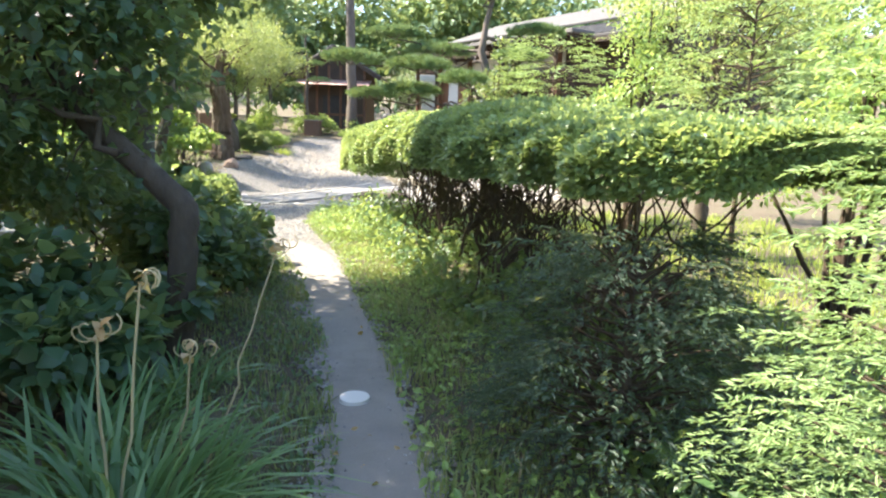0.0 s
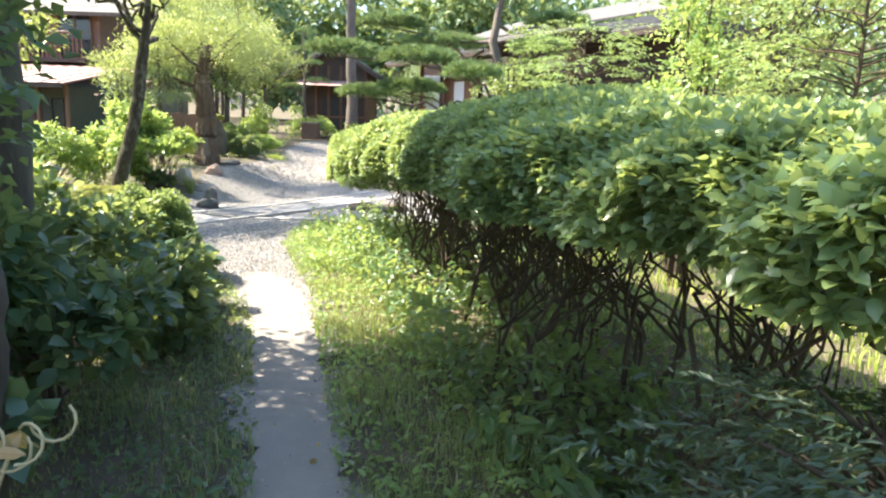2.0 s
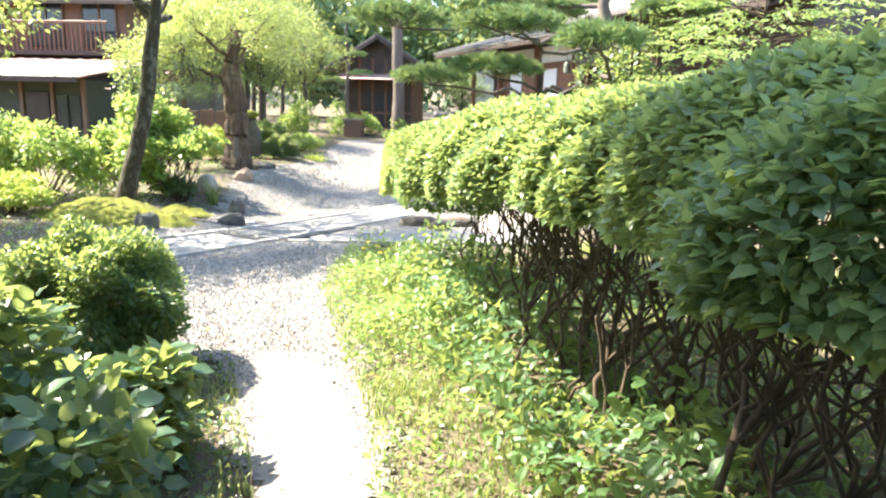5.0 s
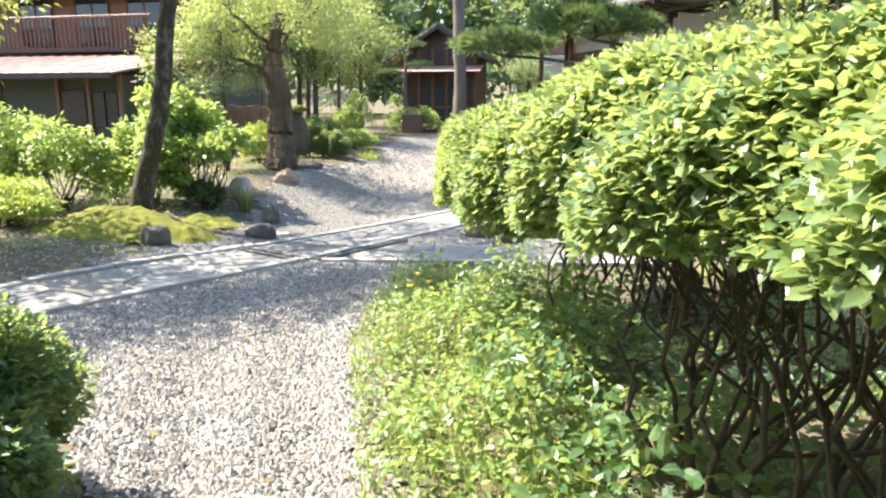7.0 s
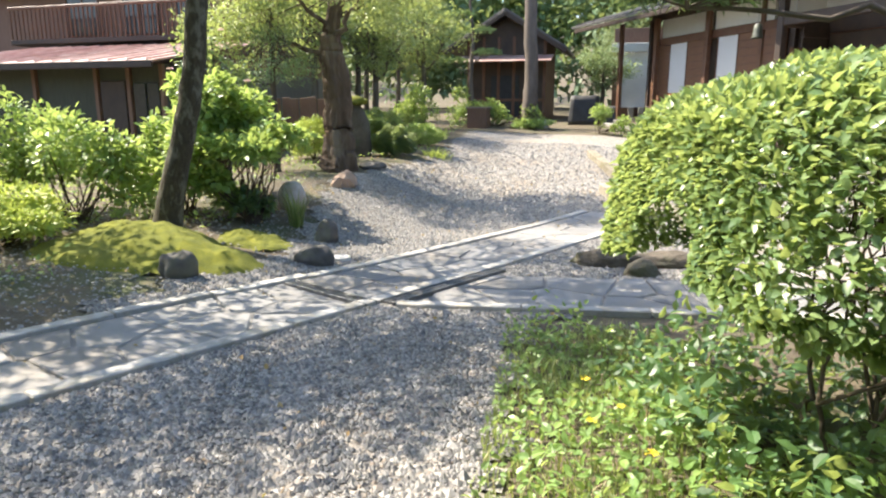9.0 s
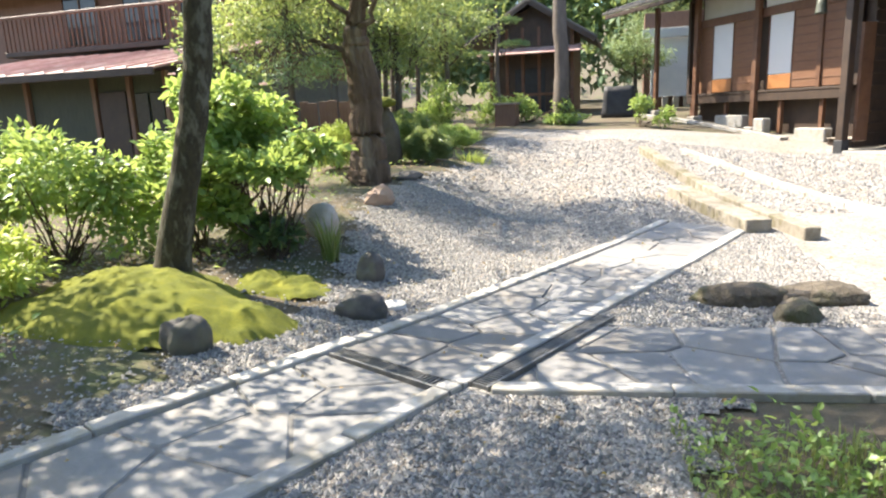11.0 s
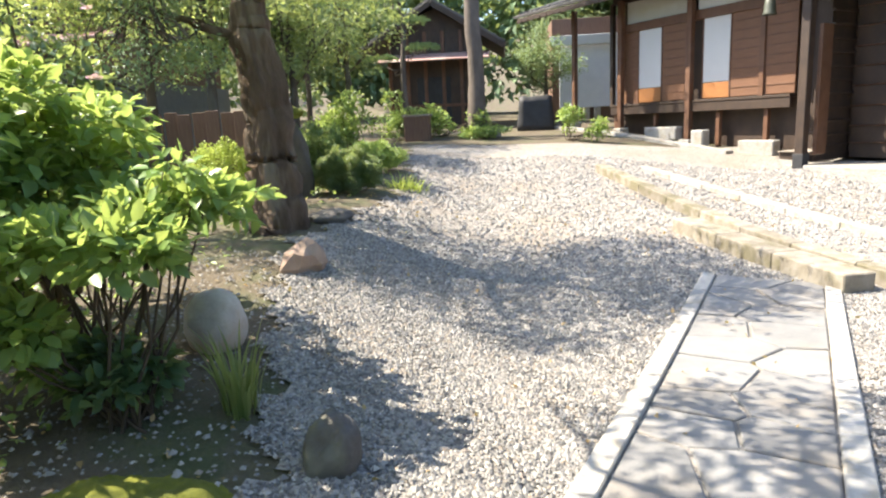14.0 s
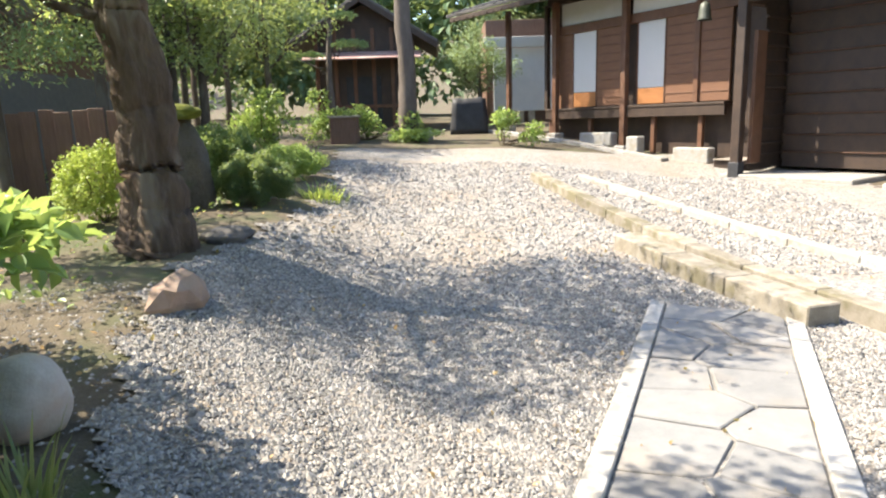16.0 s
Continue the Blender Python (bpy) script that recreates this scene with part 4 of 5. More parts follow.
stalk((-0.98, 1.95), 0.86, (0.03, 0.02), 61, "tall dry flower stalk with curled seed heads")
stalk((-0.95, 2.0), 0.98, (0.1, 0.05), 62, "tall dry flower stalk with withered leaf")
stalk((-0.9, 2.6), 0.95, (0.25, 0.3), 63, "leaning dry stalk with withered tip")
stalk((-0.92, 2.4), 0.6, (0.05, 0.05), 64, "short dry stalk among lily blades")


# conifers by the path
def conifer(name, at, tiers, mat, label, seed, fronds, length, trunk_h, n=26, size=0.035, wide=0.3):
    """A conifer of flat drooping fronds round a thin trunk. tiers: (dz, radius, lean x, lean y)."""
    rng = np.random.default_rng(seed)
    x, y = at
    z = gz(x, y)
    th = thing(name, (x, y, z), label, "conifer")
    bases, ways, lines = [], [], [wiggle((x, y, z - 0.05), (x, y, z + trunk_h), 0.035, 0.008, rng, 8, 0.01)]
    for dz, rad, ox, oy in tiers:
        for i in range(fronds):
            a = rng.uniform(0, 6.28)
            k = rad * rng.uniform(0.35, 1.0)
            h = z + dz + rng.normal(0, 0.06)
            b = np.array([x + ox + k * math.cos(a), y + oy + k * math.sin(a), h])
            bases.append(b)
            ways.append(np.array([math.cos(a), math.sin(a), rng.uniform(-0.1, 0.35)]))
            if i % 3 == 0:
                lines.append(wiggle((x, y, max(z, h - 0.15)), b, 0.01, 0.004, rng, 4, 0.015))
    P, D = sprays(bases, ways, length, rng, n)
    part_np("foliage", *leaves(P, D, size, rng, wide, spread=0.25, full=False), mat, th)
    tagged(part_np("branchwork", *tubes(lines, 5), M_STEM, th, "", True), kind="stuff")
    return th


conifer("bright_conifer", (1.68, 1.6), [(0.25 + 0.18 * i, 0.66 - 0.02 * i, 0, 0) for i in range(10)], M_CONIF, "bright feathery light green conifer beside the path", 71, 34, 0.38, 2.0, 84, 0.032, 0.22)
# this conifer's near-black leaf colour stands in for the shade it sits in
conifer("shaded_conifer", (0.95, 2.95), [(0.1 + 0.13 * i, 0.66 - 0.05 * i, 0, 0) for i in range(8)], M_CONIF_SHADED, "low feathery conifer below the hedge, coloured dark for shade", 72, 62, 0.3, 1.0, 46, 0.034)
conifer("feathery_conifer", (1.7, 10.9), [(1.5 + 0.22 * i, 1.0 - 0.07 * i, 0, 0) for i in range(8)], M_CONIF, "tall pale feathery conifer behind the hedge", 73, 34, 0.45, 3.2, 30, 0.06)
conifer("feathery_conifer", (3.3, 7.4), [(1.2 + 0.25 * i, 1.0 - 0.05 * i, 0, 0) for i in range(10)], M_CONIF, "tall pale feathery conifer behind the hedge", 74, 30, 0.45, 3.6, 30, 0.06)
shrub("camellia", (0.95, 12.4), [(0, 0, 2.0, 0.7, 0.7, 0.9), (0, 0, 2.9, 0.5, 0.5, 0.6)], 3200, 0.075, M_DEEP, "glossy evergreen camellia behind the hedge", seed=75, wide=0.5, stems=8, stem_r=0.03)
shrub("camellia", (2.6, 9.2), [(0, 0, 1.8, 0.9, 0.9, 0.8), (0.2, 0, 2.7, 0.6, 0.6, 0.6)], 3600, 0.075, M_SHRUB, "yellow-green broad-leaved shrub behind the hedge", seed=76, wide=0.5, stems=8, stem_r=0.03)
shrub("camellia", (3.0, 4.7), [(0, 0, 1.4, 0.8, 0.9, 0.8), (0.2, 0.4, 2.2, 0.7, 0.7, 0.6)], 3600, 0.075, M_SHRUB, "broad-leaved evergreen shrub behind the hedge", seed=77, wide=0.5, stems=8, stem_r=0.03)


def pine(name, at, trunk, pads, label, seed, n=420, bark=None):
    """A cloud-pruned pine: a crooked trunk, bare limbs and flat pads of needles."""
    rng = np.random.default_rng(seed)
    x, y = at
    z = gz(x, y)
    o = np.array([x, y, z])
    th = thing(name, (x, y, z), label, "pine tree")
    line = []
    tr = [(0, 0, -0.1, trunk[0][3] * 1.25)] + list(trunk)
    for a, b in zip(tr, tr[1:]):
        for i in range(4):
            line.append(tuple(o[k] + a[k] + (b[k] - a[k]) * i / 4 + rng.normal(0, 0.012) for k in range(3)) + (a[3] + (b[3] - a[3]) * i / 4,))
    line.append((*(o + np.array(tr[-1][:3])), tr[-1][3]))
    part_np("trunk", *tubes([line], 12), bark or M_BARKP, th, "", True)
    lines = []
    for dx, dy, dz, rx, ry, rz in pads:
        c = o + np.array([dx, dy, dz])
        src = min(line, key=lambda q: abs(q[2] - (c[2] - 0.25)))
        lines.append(wiggle(src[:3], c - np.array([0, 0, rz * 0.5]), 0.035, 0.012, rng, 9, 0.08))
        k = int(n * (rx * ry) / 0.3)
        d = unit(rng.normal(0, 1, (k, 3)))
        d[:, 2] = np.abs(d[:, 2]) * 0.9 - 0.12
        cl = c + d * np.array([rx, ry, rz]) * rng.uniform(0.5, 1, (k, 1))
        m = 16
        p = np.repeat(cl, m, 0)
        w = unit(rng.normal(0, 0.6, p.shape) + np.array([0, 0, 0.75]) + 0.5 * np.repeat(d, m, 0))
        v, f = leaves(p, w, 0.1, rng, 0.1, spread=0.05, full=False)
        part_np("needle_pad", v, f, M_PINE, th)
        for q in cl[:: max(1, k // 5)]:
            lines.append(wiggle(c - np.array([0, 0, rz * 0.5]), q, 0.01, 0.004, rng, 4, 0.02))
    tagged(part_np("branchwork", *tubes(lines, 6), bark or M_BARKP, th, "", True), kind="stuff")
    return th


pine("garden_pine", (0.75, 12.9), [(0, 0, 0.8, 0.12), (-0.15, 0, 1.5, 0.11), (0.1, 0.1, 2.3, 0.09), (-0.2, 0.1, 3.2, 0.07), (0.0, 0.1, 4.2, 0.04)],
     [(-1.3, -1.2, 2.75, 0.6, 0.5, 0.18), (-2.6, -0.6, 2.9, 0.6, 0.5, 0.18), (-1.5, -0.6, 2.35, 0.55, 0.5, 0.16), (-2.3, 0.2, 2.3, 0.5, 0.5, 0.15), (-0.55, -2.4, 2.45, 0.4, 0.35, 0.15), (-1.0, 0.6, 3.2, 0.7, 0.6, 0.18), (0.5, -0.8, 3.0, 0.5, 0.5, 0.16), (-1.9, 0.5, 3.5, 0.6, 0.5, 0.16), (-0.1, 0.1, 4.3, 0.6, 0.6, 0.22), (0.9, 0.5, 3.6, 0.6, 0.5, 0.18)],
     "cloud-pruned pine with flat needle pads behind the hedge", 81)

# the bed with the lichened tree
tree("lichened_tree", (-6.86, 14.76), [(0.05, 0.02, 0.3, 0.15), (0.25, 0.05, 1.0, 0.125), (0.46, 0.1, 1.8, 0.118), (0.6, 0.1, 2.7, 0.11), (0.75, 0.1, 3.6, 0.07), (0.8, 0.1, 5.0, 0.05)],
     [(0.6, 0.1, 2.7, 0.1, 0.3, 4.2, 0.07), (0.7, 0.1, 3.4, 1.5, 0.2, 4.4, 0.04), (0.7, 0.1, 3.4, 0.8, -1.3, 4.3, 0.04), (0.3, 0.2, 3.6, -1.3, 0.4, 4.3, 0.045), (0.77, 0.1, 4.2, 0.9, 1.4, 5.0, 0.04), (0.64, 0.1, 3.0, 0.3, 2.2, 4.3, 0.05), (0.66, 0.1, 3.1, -1.1, 2.6, 4.4, 0.045), (0.68, 0.1, 3.2, 0.2, -2.2, 4.3, 0.045)],
     [(-1.2, -2.2, 4.6, 1.2, 1.1, 0.45), (-0.6, -1.1, 4.9, 1.2, 1.0, 0.45), (-0.9, -3.0, 4.4, 1.0, 0.9, 0.4), (0.1, 2.1, 4.4, 1.0, 0.9, 0.35), (-0.1, -2.4, 4.4, 1.1, 1.0, 0.4), (1.0, -0.1, 4.6, 1.0, 1.0, 0.55), (0.4, -1.3, 4.7, 1.1, 0.9, 0.55), (-1.2, 0.4, 4.5, 1.1, 1.0, 0.6), (0.4, 1.2, 5.2, 1.2, 1.1, 0.6), (0.2, 0.0, 5.8, 1.2, 1.2, 0.6)], 22000, 0.085, M_TREE, M_BARKL, "leaning tree with grey lichen on its dark trunk", 91, 0.55)
tree("gnarled_tree", (-7.1, 20.15), [(0, 0, 0.3, 0.29), (-0.04, 0.05, 0.9, 0.255), (-0.02, 0.05, 1.6, 0.25), (-0.15, 0.05, 2.2, 0.21), (-0.1, 0.0, 2.6, 0.14), (0.1, 0.05, 3.3, 0.1)],
     [(-0.1, 0, 2.1, -1.6, -0.3, 2.6, 0.06), (-0.1, 0, 2.4, 1.2, -0.6, 3.3, 0.06), (0, 0, 2.6, -0.6, 1.2, 3.6, 0.05), (0, 0, 2.8, 0.9, 0.7, 3.9, 0.05), (-0.1, 0, 2.5, -0.5, -1.3, 3.3, 0.05)],
     [(-2.2, -0.4, 2.5, 0.9, 0.9, 0.6), (-1.2, -0.6, 3.0, 0.8, 0.8, 0.6), (1.0, -0.7, 3.3, 0.9, 0.9, 0.7), (-1.9, 1.2, 3.2, 1.0, 1.0, 0.8), (-0.4, -1.3, 3.5, 0.8, 0.8, 0.6), (0.8, 1.0, 3.7, 0.9, 0.9, 0.9), (-0.6, 1.0, 3.9, 1.0, 0.9, 0.8), (0.2, 0.0, 4.8, 1.1, 1.0, 0.9), (-1.5, 0.2, 4.4, 0.9, 0.9, 0.8)], 22000, 0.075, M_TREE, M_BARKR, "old gnarled tree with a thick twisted brown trunk", 92, 0.5, knots=0.01)
tree("slim_conifer_tree", (-8.2, 19.7), [(0, 0, 0.6, 0.06), (0.0, 0, 1.8, 0.05), (0.02, 0, 3.2, 0.03)],
     [(0, 0, 1.6, -0.8, -0.2, 1.8, 0.02), (0, 0, 1.9, 0.7, -0.3, 2.1, 0.02), (0, 0, 2.3, -0.5, 0.5, 2.6, 0.02)],
     [(0, 0, 1.9, 1.0, 0.9, 0.25), (0, 0, 2.5, 0.9, 0.8, 0.25), (0, 0, 3.1, 0.6, 0.6, 0.3)], 5200, 0.06, M_PINE, M_BARK, "slim dark conifer with layered boughs", 93, 0.3)

shrub("leafy_shrub", (-7.05, 16.6), [(0, 0, 1.15, 0.55, 0.55, 0.4), (0.4, 0.25, 0.95, 0.45, 0.45, 0.28), (-0.3, -0.2, 1.6, 0.5, 0.5, 0.35)], 2600, 0.12, M_SHRUB, "bright green shrub with large glossy leaves", seed=101, wide=0.6, stems=14, low=-0.5)
shrub("leafy_shrub", (-6.45, 15.95), [(-0.1, 0, 0.95, 0.45, 0.4, 0.28), (0.2, 0.3, 1.1, 0.4, 0.4, 0.26), (-0.35, 0, 0.5, 0.38, 0.35, 0.32)], 2100, 0.11, M_SHRUB, "upright leafy shrub behind the moss", seed=109, wide=0.6, stems=12)
shrub("leafy_shrub", (-7.4, 15.9), [(0, 0, 1.0, 0.6, 0.6, 0.8), (-0.5, 0.4, 0.9, 0.6, 0.6, 0.7)], 3200, 0.11, M_SHRUB, "bright green leafy shrub behind the lichened tree", seed=102, wide=0.6, stems=12)
shrub("leafy_shrub", (-8.7, 15.4), [(0, 0, 0.85, 0.8, 0.7, 0.7), (-0.9, 0.3, 0.95, 0.8, 0.8, 0.8), (0.7, 0.2, 0.6, 0.5, 0.5, 0.5)], 5200, 0.1, M_SHRUB, "sunlit leafy weeds and shrubs before the shed", seed=103, wide=0.5, stems=16)
shrub("leafy_shrub", (-8.3, 14.0), [(0, 0, 0.3, 0.8, 0.6, 0.3)], 2600, 0.09, M_GRASSY, "low sunlit yellow-green weeds behind the moss", seed=104, wide=0.4, stems=14)
shrub("leafy_shrub", (-10.0, 14.2), [(0, 0, 0.9, 0.9, 0.9, 0.8), (-0.8, 0.6, 1.1, 0.8, 0.8, 0.9)], 3600, 0.1, M_SHRUB, "leafy shrub before the shed", seed=105, wide=0.5, stems=10)
shrub("leafy_shrub", (-6.55, 16.05), [(0, 0, 0.22, 0.35, 0.3, 0.2)], 700, 0.1, M_DEEP, "low dark leafy plant beside the round stone", seed=107, wide=0.6, stems=6)
mallow = shrub("rose_mallow", (-8.0, 17.6), [(0, 0, 1.6, 0.7, 0.7, 0.8), (0.3, -0.2, 0.9, 0.6, 0.6, 0.6)], 2400, 0.09, M_DEEP, "tall flowering shrub with pink blossoms", seed=106, wide=0.6, stems=14, stem_r=0.02)
rng = np.random.default_rng(107)
for i in range(14):
    c = np.array([-8.0, 17.6, gz(-8, 17.6) + 1.7]) + unit(rng.normal(0, 1, 3)) * np.array([0.75, 0.75, 0.8])
    a = np.arange(5) * 1.257
    d = np.stack([np.cos(a), np.sin(a), np.full(5, 0.4)], -1)
    part_np("blossom", *leaves(np.tile(c, (5, 1)), d, 0.07, rng, 0.9, spread=0.1), M_PINK, mallow, "pink blossom")


# ---- temple hall ----
TU = Vector((-0.5715, 0.8206, 0)).normalized()
TN = Vector((-0.8206, -0.5715, 0)).normalized()
TO = Vector((2.563, 29.36, 0))
TROT = math.degrees(math.atan2(TU.y, TU.x))


def rise(z):
    """The hall's heights above its veranda, at their true size."""
    return float(np.interp(z, [-1.0, 1.0, 1.72, 9.0], [-1.0, 1.0, 1.94, 10.954]))


def tp(s, w, z):
    """A pose s along the temple front, w out from it, at height z."""
    p = TO + TU * s + TN * w
    return Matrix.Translation((p.x, p.y, rise(z))) @ pose(0, 0, 0, 0, 0, TROT)


DECK, HEAD = 1.72, 3.44
temple = thing("temple_hall", tp(3, -2, 0.7).translation, "old dark timber temple hall with white plaster and paper screens", "temple", kind="structure")


def tbox(name, s0, s1, w0, w1, z0, z1, mat, label="", bev=0.008, parent=None):
    m = tp((s0 + s1) / 2, (w0 + w1) / 2, 0)
    m.translation.z = (rise(z0) + rise(z1)) / 2
    return box_part(name, m, abs(s1 - s0), abs(w1 - w0), abs(rise(z1) - rise(z0)), mat, parent or temple, label, bev)


def tgz(s, w):
    p = tp(s, w, 0).translation
    return gz(p.x, p.y)


tbox("wall_core", 6.0, -8, -0.3, -6, 0.6, 4.6, M_WOODD)
tbox("deck", 6.2, 0.2, 0.12, -0.32, DECK - 0.05, DECK, M_WOODD, "worn dark veranda boards")
tbox("deck_beam", 6.2, 0.2, 0.1, -0.02, DECK - 0.24, DECK - 0.052, M_WOODD)
tbox("lintel", 6.0, 0.0, -0.02, -0.18, HEAD, HEAD + 0.2, M_WOODR)
tbox("upper_beam", 6.2, -6.0, 0.02, -0.16, 4.15, 4.4, M_WOODD)
for a, b in ((5.68, 3.25), (3.07, 0.7), (0.5, -3.0)):
    tbox("plaster_panel", a, b, -0.08, -0.2, HEAD + 0.2, 4.15, M_PLASTER, "white plaster panel")
tbox("back_wall", 6.0, 0.0, -0.16, -0.28, DECK, HEAD, M_WOODD)
for a, b in ((5.2, 4.3), (2.88, 2.01)):
    sc = tbox("paper_screen", a, b, -0.08, -0.12, DECK + 0.36, HEAD, M_PAPER, "white paper sliding screen")
    tbox("lower_panel", a, b, -0.07, -0.12, DECK + 0.02, DECK + 0.35, M_WOODO, "orange-brown timber lower panel", parent=sc)
    for e in (a, b):
        tbox("screen_stile", e + 0.02, e - 0.02, -0.05, -0.12, DECK + 0.02, HEAD, M_WOODR, parent=sc)
for a, b in ((4.27, 3.3), (1.98, 1.1), (1.05, 0.2)):
    dr = tbox("board_door", a, b, -0.06, -0.12, DECK + 0.02, HEAD, M_WOODH, "weathered red-brown board door")
    n = 9
    for i in range(1, n):
        z = DECK + 0.02 + (HEAD - DECK) * i / n
        tbox("batten", a, b, -0.045, -0.065, z - 0.012, z + 0.012, M_WOODR, bev=0.003, parent=dr)
tbox("post", 1.14, 1.0, 0.0, -0.14, DECK, 4.2, M_WOODR)
tbox("end_wall", 6.0, 5.2, -0.1, -0.2, DECK, HEAD, M_WOODH)


def temple_post(s, w, size, top, stone=True):
    z = tgz(s, w)
    po = tbox("post", s + size / 2, s - size / 2, w + size / 2, w - size / 2, z + 0.1, top, M_WOODR, "square weathered timber post", 0.012)
    if stone:
        tbox("footing", s + size * 1.1, s - size * 1.1, w + size * 1.1, w - size * 1.1, z - 0.1, z + 0.11, M_GRANITE, "granite footing stone", 0.03)


temple_post(5.76, 0.1, 0.17, 4.2)
temple_post(3.16, 0.1, 0.17, 4.2)
temple_post(7.9, 0.1, 0.15, 4.25)
tbox("short_post", 6.35, 6.22, 0.0, -0.14, DECK, 4.2, M_WOODD)
for s in (6.1, 4.5, 2.3, 0.9):
    tbox("floor_strut", s + 0.06, s - 0.06, -0.02, -0.14, tgz(s, 0) - 0.02, DECK - 0.24, M_WOODR)
for s0, s1, h, w in ((4.7, 3.5, 0.3, 0.2), (2.75, 2.35, 0.42, 0.5), (1.4, 0.4, 0.34, 0.35)):
    tbox("base_stone", s0, s1, w, w - 0.3, tgz(s0, w) - 0.1, tgz((s0 + s1) / 2, w) + h, M_GRANITE, "pale squared stone under the veranda", 0.03)
# eaves
for s in np.arange(-7.5, 9.3, 0.34):
    box_part("rafter", tp(s, 0.45, 4.29) @ pose(0, 0, 0, -14, 0, 0), 0.07, 1.9, 0.09, M_WOODD, temple, bev=0.004)
bm = box_bm(bmesh.new(), Matrix(), 17.6, 4.4, 0.09, 0.01)
rf = part("roof", bm, M_ROOF, None, "dark grey roof with deep eaves")
rf.parent = temple
rf.matrix_parent_inverse = Matrix.Translation(-temple.location)
rf.matrix_basis = tp(0.8, -0.75, 4.74) @ pose(0, 0, 0, -16, 0, 0)
rf2 = rf.copy()
scene.collection.objects.link(rf2)
rf2.matrix_basis = tp(0.8, -4.6, 5.95) @ pose(0, 0, 0, -20, 0, 0)
tbox("eave_board", 9.4, -7.8, 1.36, 1.32, 4.08, 4.2, M_WOODD)
# ridges of roofing along the slope
for s in np.arange(-7.8, 9.4, 0.3):
    box_part("roof_rib", tp(s, -0.75, 4.8) @ pose(0, 0, 0, -16, 0, 0), 0.06, 4.38, 0.05, M_ROOF, temple, bev=0.01)

# porch that stands out from the hall
PS = -0.82
porch = thing("porch", tp(PS, 1.2, 0.4).translation, "dark timber entrance porch with slatted side wall", "porch", kind="structure")
z0 = tgz(PS, 1.2)
tbox("corner_post", PS + 0.1, PS - 0.1, 1.3, 1.1, z0, 4.2, M_WOODD, "dark weathered corner post", 0.015, porch)
tbox("post_shoe", PS + 0.12, PS - 0.12, 1.32, 1.08, z0 - 0.02, z0 + 0.34, M_BLACK, "weathered post shoe", 0.01, porch)
tbox("side_board", PS - 0.16, PS - 0.24, 1.06, 0.66, z0 + 0.32, 2.85, M_WOODR, "tall reddish timber board", 0.01, porch)
tbox("side_wall", PS - 0.1, PS - 0.16, 0.62, -1.6, z0 + 0.3, 3.3, M_WOODD, "", 0.004, porch)
for i in range(11):
    z = z0 + 0.45 + i * 0.235
    tbox("slat", PS - 0.162, PS - 0.24, 0.64, -1.5, z, z + 0.04, M_WOODD, "", 0.003, porch)
for i in range(9):
    z = z0 + 0.5 + i * 0.34
    tbox("board", PS - 0.26, PS - 5.5, -0.2, -0.296, z - 0.325, z, M_WOODD, "dark weathered wall board", 0.006, porch)
    tbox("slat", PS - 0.26, PS - 5.5, -0.15, -0.296, z + 0.001, z + 0.013, M_WOODR, "", 0.003, porch)
tbox("threshold", PS + 0.0, PS - 0.16, 1.0, -1.6, z0 + 0.16, z0 + 0.3, M_WOODD, "", 0.006, porch)
tbox("base_slab", PS + 0.3, PS - 2.4, 1.3, -1.8, z0 - 0.15, z0 + 0.09, M_GRANITE, "pale stone slab under the porch", 0.02, porch)
tbox("porch_plaster", PS - 0.1, PS - 0.16, 0.95, -1.6, 3.45, 4.1, M_PLASTER, "white plaster panel", 0.004, porch)
tbox("porch_beam", PS + 0.08, PS - 0.12, 1.2, -1.6, 3.28, 3.46, M_WOODD, "", 0.01, porch)
tbox("porch_front_beam", PS, PS - 4, 1.28, 1.1, 3.3, 3.5, M_WOODD, "", 0.01, porch)
temple_post(PS - 3.2, 1.2, 0.24, 4.2)


prf = tbox("porch_roof", PS + 1.0, PS - 5.0, 2.3, -1.6, 4.28, 4.4, M_ROOF, "dark porch roof", 0.02, porch)
for s in np.arange(PS - 4.8, PS + 0.9, 0.4):
    tbox("porch_rafter", s + 0.035, s - 0.035, 2.2, -1.4, 4.18, 4.277, M_WOODD, "", 0.004, porch)


def pallet(at_s, at_w, sx, sy, label):
    m = tp(at_s, at_w, 0)
    z = gz(*m.translation.xy)
    th = thing("low_platform", (*m.translation.xy, z), label, "platform", "low platforms")
    for i in range(6):
        box_part("board", tp(at_s - sx / 2 + (i + 0.5) * sx / 6, at_w, z + 0.19), sx / 6 - 0.012, sy, 0.025, M_WOODG, th, bev=0.003)
    for k in (-0.4, 0, 0.4):
        box_part("bearer", tp(at_s, at_w + k * sy, z + 0.09), sx, 0.07, 0.18, M_WOODD, th, bev=0.004)


pallet(PS + 0.55, 0.1, 0.8, 1.0, "low grey wooden platform before the porch")


